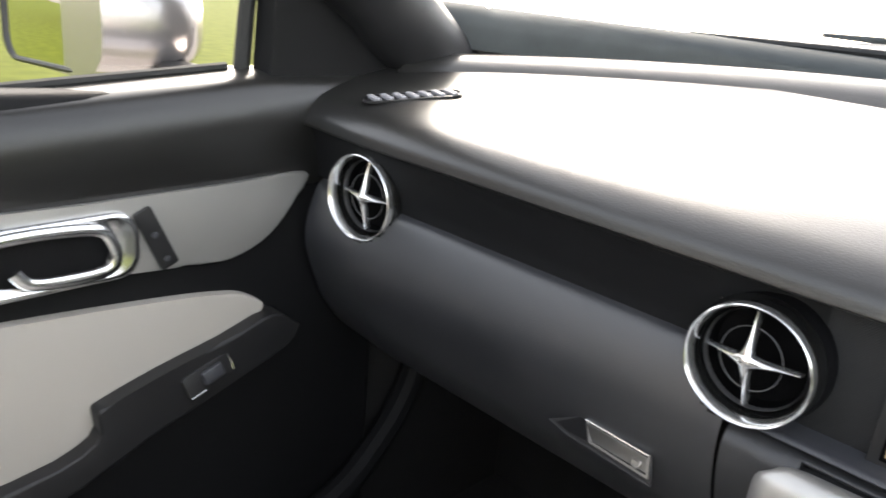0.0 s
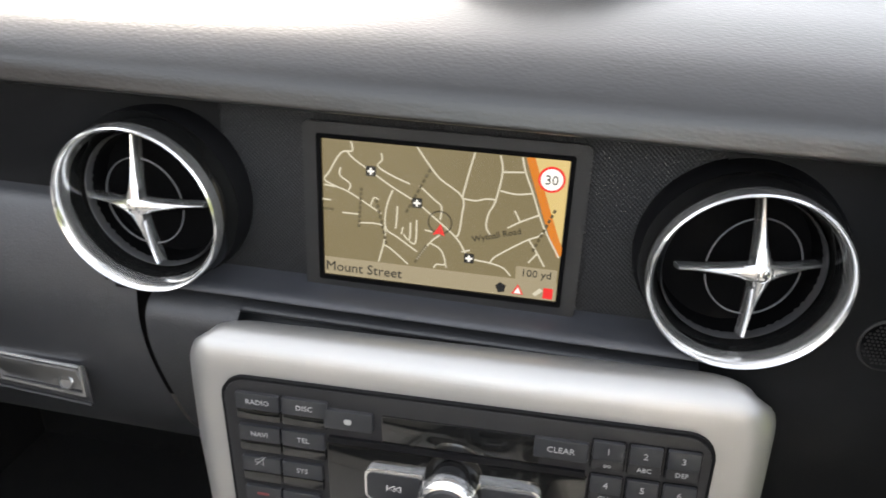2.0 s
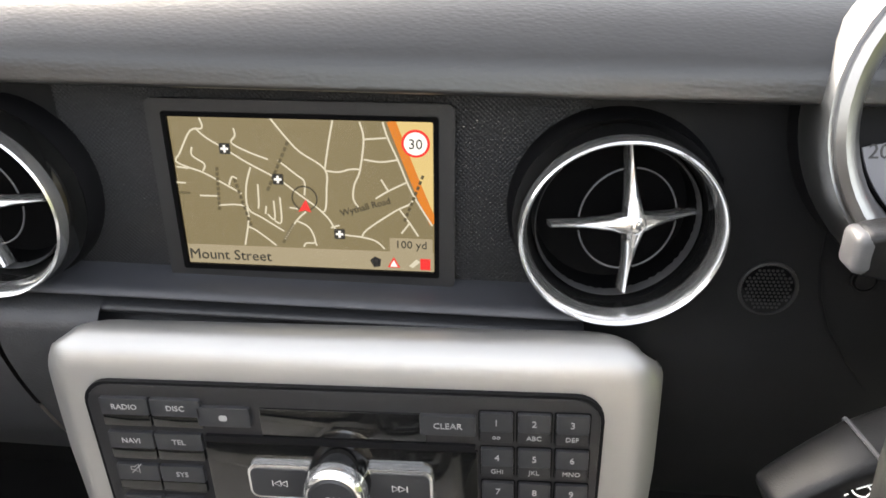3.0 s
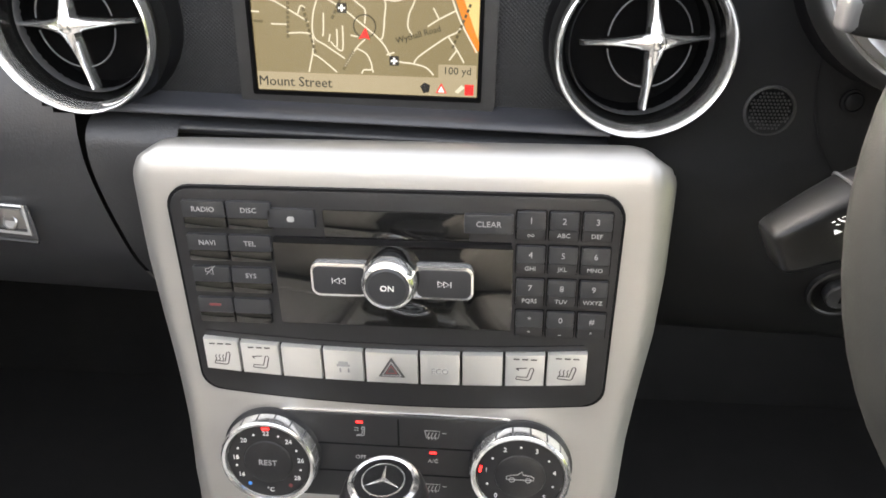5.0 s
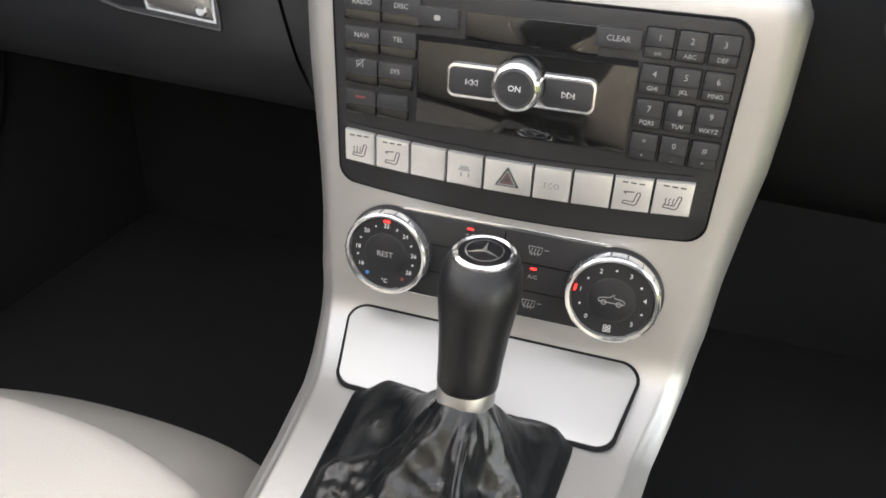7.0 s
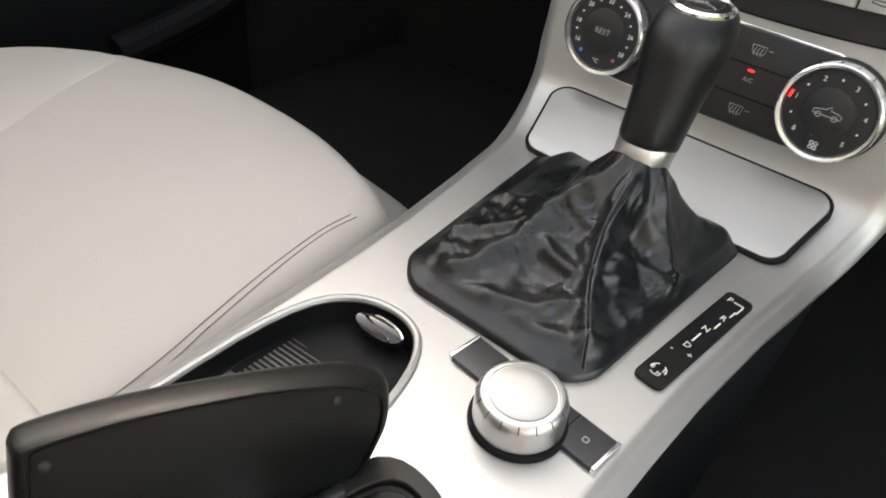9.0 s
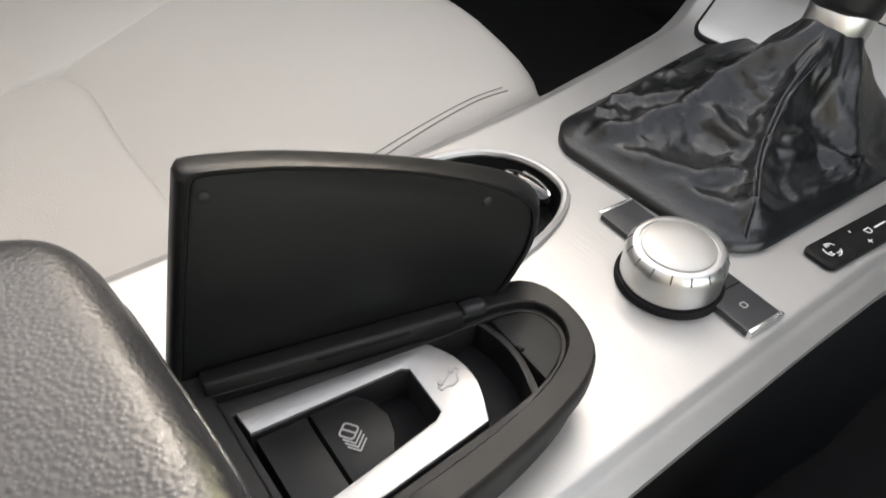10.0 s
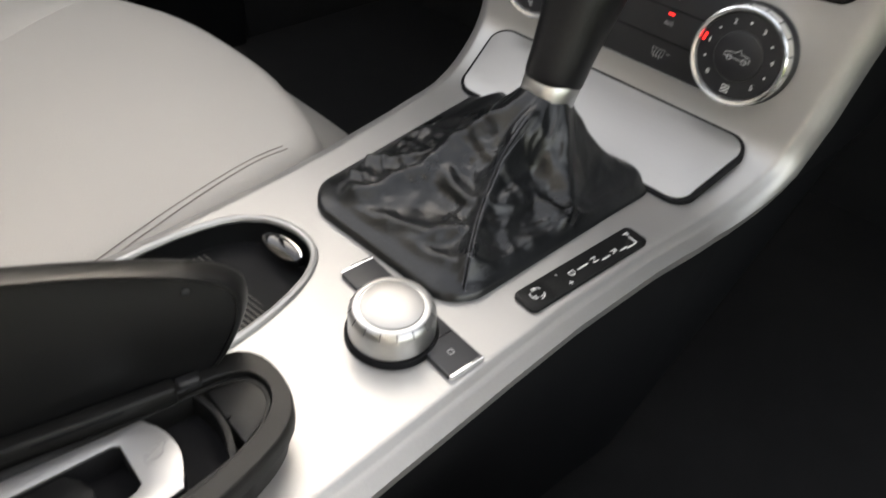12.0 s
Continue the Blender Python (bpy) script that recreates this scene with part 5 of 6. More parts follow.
for k in range(22):
    d = 0.030 * (1 - math.cos(math.pi / 2 * k / 11)) if k <= 11 else 0.030 + 0.30 * ((k - 11) / 10) ** 1.3
    x0, x1, rc, rt = -0.050, 0.1020, 0.030, 0.014
    hz = 0.522 + 0.010 * min(1, d / 0.10)
    w = (x1 - x0) / 2 - (0 if d >= rc else rc - math.sqrt(rc * rc - (rc - d) ** 2))
    hh = hz - 0.470 - (0 if d >= rt else rt - math.sqrt(rt * rt - (rt - d) ** 2))
    rings.append([Vector(((x0 + x1) / 2 + w * math.copysign(abs(math.cos(a)) ** 0.35, math.cos(a)), -0.5305 - d, 0.470 + (hh if math.sin(a) > 0 else 0.05) * math.copysign(abs(math.sin(a)) ** 0.4, math.sin(a)))) for a in [2 * math.pi * i / 48 for i in range(48)]])
part("pad", loft(rings), M_ARM, arm, "padded leather top", sharp=70)
part("piping", tube([p + Vector((0, 0.0006, -0.004)) for p in rings[0][1:24]], 0.0014, 8), M_ARM, arm, "leather piping")
part("base", block(0.118, 0.34, 0.060, 0.008, pose(0.030, -0.712, 0.440)), M_PLAST, arm, "black plastic base")

# ---- seats ----
def cushion(name, outline, z, th, parent, crown=0.012, r=0.035, material_=M_CREAM, dish=0.0, label="", m=ID):
    """A stuffed pad over an outline, domed and rolled at its edge."""
    cx, cy = sum(p[0] for p in outline) / len(outline), sum(p[1] for p in outline) / len(outline)
    size = sum(math.dist(p, (cx, cy)) for p in outline) / len(outline)
    rings = []
    for k in range(7):
        a = math.pi / 2 * k / 6
        rings.append([m @ Vector((x + (cx - x) * (r / size) * (1 - math.cos(a)), y + (cy - y) * (r / size) * (1 - math.cos(a)), z - r + r * math.sin(a))) for x, y in outline])
    rings.insert(0, [m @ Vector((x + (cx - x) * 0.02, y + (cy - y) * 0.02, z - th)) for x, y in outline])
    f0 = r / size
    for f in (0.25, 0.45, 0.65, 0.85, 0.97):
        f = max(f, f0 + 0.01)
        rings.append([m @ Vector((x + (cx - x) * f, y + (cy - y) * f, z + crown * math.sin(math.pi / 2 * f))) for x, y in outline])
    return part(name, loft(rings), material_, parent, label, sharp=80)


def smooth(pts, k=4):
    return [(p.x, p.y) for p in curve([(x, y, 0) for x, y in pts + pts[:1]], k)][:-1]


# the cushions fall gently towards the backrest
SLOPE = Matrix(((1, 0, 0, 0), (0, 1, 0, 0), (0, 0.12, 1, 0.12 * 0.24), (0, 0, 0, 1)))
pseat = thing("bucket_seat", "cream leather passenger seat with stitched seams", "seat", "seats")
pcush = cushion("cushion", smooth([(-0.117, -0.486), (-0.116, -0.40), (-0.118, -0.27), (-0.131, -0.216), (-0.20, -0.190), (-0.27, -0.181), (-0.36, -0.185), (-0.44, -0.209), (-0.478, -0.234), (-0.466, -0.315), (-0.41, -0.415), (-0.35, -0.482), (-0.23, -0.486)]), 0.436, 0.16, pseat, 0.004, 0.030, label="smooth cream cushion", m=SLOPE)
cushion("side_bolster", smooth([(-0.346, -0.464), (-0.371, -0.405), (-0.396, -0.351), (-0.421, -0.281), (-0.440, -0.230), (-0.485, -0.248), (-0.528, -0.285), (-0.553, -0.34), (-0.555, -0.45), (-0.55, -0.60), (-0.44, -0.63), (-0.346, -0.60)]), 0.4380, 0.16, pseat, 0.004, 0.011, m=SLOPE)
cushion("rear_panel", smooth([(-0.117, -0.4590), (-0.23, -0.4580), (-0.336, -0.4570), (-0.341, -0.53), (-0.343, -0.61), (-0.23, -0.63), (-0.118, -0.61), (-0.116, -0.53)]), 0.4405, 0.16, pseat, 0.002, 0.011, m=SLOPE)
cushion("base_pad", smooth([(-0.125, -0.60), (-0.126, -0.40), (-0.128, -0.27), (-0.142, -0.222), (-0.20, -0.200), (-0.27, -0.190), (-0.36, -0.195), (-0.44, -0.219), (-0.50, -0.262), (-0.535, -0.32), (-0.545, -0.45), (-0.54, -0.60), (-0.33, -0.62)]), 0.4325, 0.16, pseat, 0.002, 0.014, m=SLOPE)
rows = []
for i in range(25):
    x = -0.515 + 0.385 * i / 24
    e = abs((x + 0.3225) / 0.1925)
    fall = 0.030 * e ** 4
    rows.append([Vector((x, y - fall - 0.02 * e ** 2, z - 0.010 * e ** 6)) for y, z in [(p.y, p.z) for p in curve([(0, -0.235, 0.425), (0, -0.190, 0.419), (0, -0.147, 0.386), (0, -0.105, 0.349), (0, -0.066, 0.308), (0, -0.060, 0.280), (0, -0.09, 0.245)], 4)]])
part("front_skirt", loft(rows, closed=False), M_CREAM, pseat, "sloping front edge", sharp=80)
back = pose(-0.335, -0.76, 0.40, 104, 0, 180)
cushion("backrest", smooth([(-0.22, 0.0), (-0.235, 0.25), (-0.21, 0.50), (-0.10, 0.62), (0.10, 0.62), (0.21, 0.50), (0.235, 0.25), (0.22, 0.0)]), 0.05, 0.12, pseat, 0.01, 0.035, m=back)
dseat = thing("bucket_seat", "cream leather driver seat with a double-stitched edge", "seat", "seats")
dcush = cushion("bolster", smooth([(0.133, -0.60), (0.138, -0.45), (0.146, -0.384), (0.158, -0.335), (0.175, -0.303), (0.191, -0.287), (0.205, -0.30), (0.207, -0.40), (0.205, -0.60), (0.165, -0.62)]), 0.425, 0.16, dseat, 0.006, 0.028, label="stitched side bolster")
cushion("cushion", smooth([(0.200, -0.62), (0.200, -0.40), (0.196, -0.30), (0.215, -0.268), (0.26, -0.255), (0.36, -0.25), (0.46, -0.26), (0.475, -0.40), (0.475, -0.62), (0.34, -0.65)]), 0.420, 0.16, dseat, 0.006, 0.028)
cushion("base_pad", smooth([(0.134, -0.60), (0.139, -0.45), (0.147, -0.384), (0.159, -0.336), (0.176, -0.304), (0.196, -0.283), (0.220, -0.269), (0.26, -0.257), (0.36, -0.252), (0.46, -0.262), (0.473, -0.40), (0.473, -0.62), (0.34, -0.645)]), 0.4205, 0.16, dseat, 0.006, 0.028)
back2 = pose(0.335, -0.75, 0.40, 108, 0, 180)
cushion("backrest", smooth([(-0.22, 0.0), (-0.235, 0.25), (-0.21, 0.50), (-0.10, 0.62), (0.10, 0.62), (0.21, 0.50), (0.235, 0.25), (0.22, 0.0)]), 0.05, 0.12, dseat, 0.01, 0.035, m=back2)

# ---- cabin shell ----
def slab(name, x0, x1, y0, y1, z0, z1, material_, label, category, r=0.01, kind="structure"):
    return tagged(part(name, block(x1 - x0, y1 - y0, z1 - z0, r, Matrix.Translation(((x0 + x1) / 2, (y0 + y1) / 2, (z0 + z1) / 2))), material_), label, category, kind=kind)


slab("floor", -0.74, 0.74, -1.1, 0.62, 0.15, 0.19, M_CARPET, "black carpeted car floor", "floor")
slab("wall_front", -0.74, 0.74, 0.46, 0.56, 0.17, 0.93, M_CARPET, "black bulkhead under the dashboard", "bulkhead")
slab("wall_rear", -0.74, 0.74, -1.12, -1.0, 0.17, 0.88, M_PLAST, "black panel behind the seats", "bulkhead")

for q, nm in ((-1, "wall_left"), (1, "wall_right")):
    slab(nm, *sorted((q * 0.735, q * 0.80)), 0.02, 0.60, 0.15, 0.925, M_CARPET, "black carpeted kick panel", "wall")
part("door_seal", tube(curve([(-0.715, 0.22, 0.56), (-0.712, 0.185, 0.47), (-0.705, 0.12, 0.40), (-0.700, 0.04, 0.35), (-0.698, -0.10, 0.32)], 6), 0.020, 10), M_PANEL, bpy.data.objects["wall_left"], "rolled seal of the door opening")
slab("wall_driver", 0.715, 0.80, -1.10, 0.03, 0.15, 0.42, M_PLAST, "black door sill below the open driver doorway", "wall")


# stitched lines, laid on the seats
def stitches(pairs, ob, parent, name="seam", z=0.6, material_=M_STITCH, r=0.00045, gap=0.0):
    bpy.context.view_layer.update()
    line = []
    for p in curve([(x, y, 0) for x, y in pairs], 8):
        ok, place, nrm, _ = ob.ray_cast(Vector((p.x, p.y, z)), Vector((0, 0, -1)))
        if ok:
            line.append(place + nrm * 0.0002)
    if len(line) > 3:
        part(name, tube(line, r, 6), material_, parent)


pc = pcush
stitches([(-0.1245, -0.458), (-0.1265, -0.405), (-0.1315, -0.362), (-0.137, -0.312), (-0.1395, -0.272), (-0.1375, -0.245)], pc, pseat)
stitches([(-0.1285, -0.458), (-0.1305, -0.405), (-0.1355, -0.362), (-0.141, -0.312), (-0.1432, -0.272), (-0.1408, -0.247)], pc, pseat)
dc = dcush
stitches([(0.141, -0.60), (0.146, -0.45), (0.154, -0.386), (0.166, -0.340), (0.182, -0.312), (0.198, -0.300)], dc, dseat)
stitches([(0.1445, -0.60), (0.1495, -0.45), (0.1575, -0.388), (0.169, -0.344), (0.1845, -0.317), (0.199, -0.305)], dc, dseat)

# ---- glovebox handle, seams, speaker ----
handle = thing("glovebox_handle", "chrome glovebox handle with a keyhole", "handle")
HF = basis((-0.2665, -0.0178, 0.6845), (1, 0, -0.055), (0, -1, 0.36))
part("recess", plate([(-0.056, -0.008), (-0.040, -0.012), (0.048, -0.0135), (0.044, -0.002), (0.038, 0.0115), (-0.022, 0.0120)], 0.0016, 0.0006, HF), M_PLAST, handle)
part("frame", ringplate([(-0.024, 0.0080), (0.0385, 0.0075), (0.044, -0.0105), (-0.014, -0.0090)], [(-0.0210, 0.0066), (0.0370, 0.0060), (0.0415, -0.0088), (-0.0125, -0.0076)], 0.0018, HF, base=0.0010), M_DARKSTEEL, handle, "dark steel frame")
part("flap", plate([(-0.0212, 0.0066), (-0.0126, -0.0078), (0.0416, -0.0090), (0.0372, 0.0060)], 0.0018, 0.0006, HF @ pose(0, 0, 0.0006, 17, 0, 0), base=0.0012), M_DARKSTEEL, handle, "silver pull flap")
part("flap_edge", tube([HF @ Vector(p) for p in ((-0.0235, 0.0076, 0.0036), (0.0380, 0.0072, 0.0036))], 0.0011, 8), M_CHROME, handle)
part("scoop", plate([(-0.050, -0.0078), (-0.036, -0.0098), (-0.016, -0.0088), (-0.0250, 0.0070), (-0.030, 0.0066)], 0.0006, 0, HF, base=0.0016), M_DEEP, handle)
part("lock", lathe([(0.0052, 0.0), (0.0050, 0.0018), (0.0040, 0.0024), (0.0036, 0.0014), (0, 0.0014)], 24, at(HF, 0.0300, -0.0030, 0.0016)), M_DARKSTEEL, handle, "round keyhole")
part("lip", tube([HF @ Vector(p) for p in ((-0.057, -0.009, 0.001), (-0.035, -0.0125, 0.002), (0.048, -0.0145, 0.002))], 0.0012, 6), M_PLAST, handle)

speaker = thing("small_speaker", "small round dark perforated speaker grille", "speaker")
PF = basis((0.2045, -0.0022, 0.7520), (1, 0, 0), (0, -1, 0.05))
part("rim", lathe([(0.0140, -0.001), (0.0138, 0.0012), (0.0126, 0.0016), (0.0120, 0.0006)], 36, PF), M_PLAST, speaker)
part("grille", lathe([(0.0122, 0.0006), (0.006, 0.0010), (0, 0.0011)], 36, PF), M_VOID, speaker)
for i in range(-5, 6):
    for j in range(-5, 6):
        x, y = i * 0.0020 + (j % 2) * 0.0010, j * 0.0019
        if x * x + y * y < 0.0108 ** 2:
            part("grille_stud", plate(rrect(0.0012, 0.0012, 0.0005, 2), 0.0005, 0, at(PF, x, y, 0.0009)), M_PLAST, speaker)
ignition = thing("ignition_switch", "black ignition switch in the dark driver side panel", "switch")
IG = basis((0.2665, -0.0010, 0.6400), (1, 0, 0), (0, -1, -0.25))
part("rim", lathe([(0.0190, -0.002), (0.0188, 0.0014), (0.0172, 0.0018), (0.0164, 0.0006)], 36, IG), M_PLAST, ignition)
part("barrel", lathe([(0.0098, -0.002), (0.0096, 0.0040), (0.0086, 0.0050), (0.0060, 0.0046), (0, 0.0046)], 32, IG), M_RKEY, ignition)
part("key_slot", block(0.0022, 0.0090, 0.0012, 0.0004, at(IG, 0, 0, 0.0046)), M_VOID, ignition)
button = thing("panel_button", "small round black button in the driver side panel", "button")
BT = basis((0.2460, -0.0035, 0.7580), (1, 0, 0), (0, -1, 0.05))
part("collar", lathe([(0.0064, -0.001), (0.0063, 0.0008), (0.0054, 0.0010), (0.0050, 0.0002)], 28, BT), M_PANEL, button)
part("cap", lathe([(0.0048, 0.0), (0.0044, 0.0016), (0.0026, 0.0022), (0, 0.0023)], 24, BT), M_PANEL, button)
part("panel_seam", tube([Vector((x, y, z)) for x, y, z in ((0.2255, -0.0004, 0.792), (0.226, -0.0020, 0.766), (0.2285, -0.0040, 0.748), (0.233, -0.0068, 0.734), (0.244, -0.0090, 0.716), (0.258, -0.0094, 0.698))], 0.0006, 6), M_DEEP, dash)

# ---- side defroster grille in the dash top ----
defrost = thing("defroster_vent", "narrow slatted defroster grille in the dash top", "vent")
DFm = basis((-0.600, 0.048, 0.9222), (0.062, 0.075, 0.014), (0.035, -0.22, 1))
part("frame", ringplate(rrect(0.110, 0.028, 0.012, 7), rrect(0.105, 0.023, 0.010, 7), 0.0020, DFm), M_PLAST, defrost)
part("slot", plate(rrect(0.106, 0.024, 0.010, 7), 0.0006, 0, DFm), M_DEEP, defrost)
# slats of the dash-top colour, with the daylight on them painted as pale grey
for q in range(7):
    part("slat", block(0.0062, 0.0225, 0.0044, 0.0008, DFm @ pose(-0.042 + 0.0140 * q, 0, 0.0018, 0, 0, 25), 1), M_FACE, defrost)

# ---- dash clock on its hump ----
clock = thing("dash_clock", "analogue dash clock with a pale face in a chrome-edged pod", "clock")
pod = []
for y, hw, zt_ in ((0.096, 0.050, 0.962), (0.115, 0.060, 0.966), (0.15, 0.078, 0.972), (0.20, 0.100, 0.979), (0.26, 0.128, 0.984), (0.33, 0.165, 0.985)):
    z0_ = 0.900 + 0.16 * (y - 0.06)
    pod.append([Vector((0.0215 + hw * math.copysign(abs(math.cos(a)) ** 0.75, math.cos(a)), y + 0.012 * math.sin(a), z0_ + (zt_ - z0_) * math.sin(a) ** 0.8)) for a in [math.pi * i / 28 for i in range(29)]])
part("pod", loft(pod, closed=False), M_POD, clock, "grained pod", sharp=80)
KF = basis((0.0195, 0.093, 0.9320), (1, 0, -0.02), (0, -1, 0.22)) @ Matrix.Diagonal((0.9, 0.9, 1, 1))
part("surround", plate([(-0.052, -0.027), (-0.040, -0.0285), (0.040, -0.0285), (0.052, -0.027), (0.050, -0.014), (0.036, 0.024), (-0.036, 0.024), (-0.050, -0.014)], 0.004, 0.001, KF, base=-0.010), M_PIANO, clock, "gloss black surround")
part("bezel", lathe([(0.0300, -0.02), (0.0300, 0.0), (0.0292, 0.004), (0.0262, 0.005), (0.0250, 0.001)], 48, KF), M_PIANO, clock)
part("rim", lathe([(0.0296, 0.0036), (0.0290, 0.0056), (0.0280, 0.0052), (0.0276, 0.003)], 48, KF), M_CHROME, clock)
part("face", lathe([(0.0255, 0.0012), (0.015, 0.0015), (0, 0.0015)], 48, KF), M_FACE, clock, "pale grey face")
for q in range(12):
    a = radians(30 * q)
    part("hour_mark", plate(rrect(0.0020, 0.0055, 0.0004), 0.0003, 0, KF @ pose(0.0185 * math.sin(a), 0.0185 * math.cos(a), 0.0016, 0, 0, -30 * q)), M_DARKPRINT, clock)
part("hand_cap", lathe([(0.0035, 0.001), (0.0032, 0.004), (0, 0.0045)], 20, KF), M_CHROME, clock)
part("hour_hand", plate([(-0.0012, -0.004), (0.0012, -0.004), (0.0004, 0.012), (-0.0004, 0.012)], 0.0006, 0, KF @ pose(0, 0, 0.0022, 0, 0, 60)), M_DARKPRINT, clock)
part("minute_hand", plate([(-0.0010, -0.005), (0.0010, -0.005), (0.0003, 0.018), (-0.0003, 0.018)], 0.0006, 0, KF @ pose(0, 0, 0.0030, 0, 0, 200)), M_DARKPRINT, clock)
for q in (-1, 1):
    part("bracket", tube([KF @ Vector(p) for p in ((q * 0.037, 0.020, -0.004), (q * 0.050, -0.012, -0.004), (q * 0.0525, -0.020, -0.004), (q * 0.051, -0.0262, -0.004), (q * 0.040, -0.0282, -0.004))], 0.0016, 8), M_CHROME, clock, "chrome edge")

# ---- instrument cluster, stalks, wheel ----
cluster = thing("instrument_cluster", "round gauge in a silver tube with a red needle", "instrument cluster")
QF = basis((0.2725, -0.030, 0.8400), (1, 0, 0), (0.0, -1, 0.22))
part("collar", lathe([(0.068, -0.06), (0.071, -0.026), (0.069, -0.022)], 56, QF), M_DEEP, cluster, "black collar")
part("sleeve", lathe([(0.067, -0.026), (0.0705, -0.021), (0.0725, -0.012), (0.0725, -0.004), (0.0710, 0.003), (0.0690, 0.0065), (0.066, 0.006)], 56, QF), M_DARKSTEEL, cluster, "rounded satin silver sleeve")
part("tube", lathe([(0.0672, 0.004), (0.0668, 0.008), (0.064, 0.0105), (0.060, 0.0085), (0.0555, 0.001), (0.0515, -0.012)], 56, QF), M_DARKSTEEL, cluster, "silver gauge tube")
part("gauge_face", lathe([(0.0510, -0.011), (0.030, -0.012), (0, -0.012)], 48, QF), M_DEEP, cluster)
arc_ = [radians(192 + 4 * i) for i in range(24)]
part("dial_ring", plate([(0.050 * math.cos(a), 0.050 * math.sin(a)) for a in arc_] + [(0.033 * math.cos(a), 0.033 * math.sin(a)) for a in arc_[::-1]], 0.001, 0, QF, base=-0.0108), M_FACE, cluster, "pale dial band")
for txt, a in (("20", 196), ("0", 226)):
    lettering("print", txt, 0.0085, QF @ pose(0.0440 * math.cos(radians(a)), 0.0440 * math.sin(radians(a)), -0.0096), M_DARKPRINT, cluster)
part("needle", plate([(-0.0018, -0.010), (0.0018, -0.010), (0.0006, 0.040), (-0.0006, 0.040)], 0.0012, 0, QF @ pose(0, 0, -0.006, 0, 0, 165)), M_RED, cluster, "red needle")
part("needle_cap", lathe([(0.010, -0.011), (0.010, -0.004), (0.008, -0.002), (0, -0.0016)], 24, QF), M_ALUKEY, cluster)
hood = []
for k in range(13):
    a = radians(180 * k / 12)
    hood.append([Vector((0.335 + rx_ * math.cos(a), yy, 0.826 + rz_ * math.sin(a))) for rx_, rz_, yy in ((0.110, 0.080, -0.012), (0.116, 0.086, -0.006), (0.130, 0.084, 0.05), (0.150, 0.070, 0.16))])
part("hood", loft(hood, closed=False), M_PANEL, cluster, "dark cluster hood")

column = thing("steering_column", "dark steering column with black control stalks", "steering column")
part("shroud", loft([[Vector((0.345 + rr * math.cos(a), y, 0.775 + rr * 0.8 * math.sin(a))) for a in [2 * math.pi * i / 28 for i in range(28)]] for y, rr in ((-0.12, 0.050), (-0.10, 0.058), (0.0, 0.062))]), M_PLAST, column)


def stalk(a, b_, r0, r1, name, label):
    """A tapered stalk that ends in a blunt squared tip."""
    a, b_ = Vector(a), Vector(b_)
    d = (b_ - a).normalized()
    f = basis(a, (0, 0, 1), d)
    L = (b_ - a).length
    rings = []
    for u, s in ((0, r0), (0.50, r0), (0.62, r1 * 1.16), (0.775, r1 * 1.22), (0.78, r1 * 1.25), (0.86, r1 * 1.14), (0.94, r1 * 1.0), (0.982, r1 * 0.90), (0.994, r1 * 0.84), (1.0, r1 * 0.72)):
        rings.append([f @ Vector((s * 1.0 * math.copysign(abs(math.cos(t_)) ** 0.34, math.cos(t_)), s * 0.85 * math.copysign(abs(math.sin(t_)) ** 0.34, math.sin(t_)), u * L)) for t_ in [2 * math.pi * i / 24 for i in range(24)]])
    st = part(name, loft(rings), M_STALK, column, label, sharp=50)
    return f, L, st


f, L, st = stalk((0.325, -0.095, 0.797), (0.1765, -0.118, 0.7275), 0.0112, 0.0122, "wiper_stalk", "black wiper stalk with white marks")
part("stalk_ring", tube([f @ Vector((0.0155 * math.copysign(abs(math.cos(t_)) ** 0.34, math.cos(t_)), 0.0132 * math.copysign(abs(math.sin(t_)) ** 0.34, math.sin(t_)), L * 0.78)) for t_ in [2 * math.pi * i / 20 for i in range(20)]], 0.0008, 6, closed=True), M_LIP, st)
for q in range(4):
    part("stalk_mark", plate(rrect(0.0050, 0.0022, 0.0006), 0.0003, 0, f @ pose(0.004 + 0.005 * (q % 2), -0.0126, L * (0.62 + 0.04 * q), 90, 0, 0)), M_WHITE, st)
strokes("wiper_mark", [ring_line(0.0, 0.0, 0.0036, 10, 20, 160), [(-0.0034, 0.0012), (-0.0022, -0.0014), (0.0022, -0.0014), (0.0034, 0.0012)], [(0.0, -0.0030), (0.0006, 0.0022)], [(-0.0030, 0.0050), (-0.0022, 0.0062)], [(0.0, 0.0052), (0.0, 0.0066)], [(0.0030, 0.0050), (0.0022, 0.0062)]], 0.0006, f @ pose(0.0088, -0.0128, L * 0.83, 90, 0, 90), M_WHITE, st)
part("arrow_mark", plate([(-0.0018, -0.0016), (0.0018, 0), (-0.0018, 0.0016)], 0.0003, 0, f @ pose(0.0040, -0.0126, L * 0.865, 90, 0, 90)), M_WHITE, st)
f, L, st = stalk((0.325, -0.095, 0.818), (0.1935, -0.100, 0.8200), 0.0125, 0.0086, "cruise_stalk", "black cruise stalk with a pale tip")
part("stalk_tip", block(0.0140, 0.0128, 0.010, 0.0030, f @ pose(0, 0, L * 0.985)), M_LIP, st, "pale stalk tip")
for q in (-1, 1):
    strokes("cruise_mark", [ring_line(0.0, 0.0, 0.0016, 10), [(-0.0034, -0.0010), (-0.0034, 0.0010)]], 0.0005, f @ pose(0.0034 * q, -0.0108, L * 0.80, 90, 0, 90), M_GREYPRINT, st)

wheel = thing("steering_wheel", "grey leather steering wheel rim", "steering wheel")
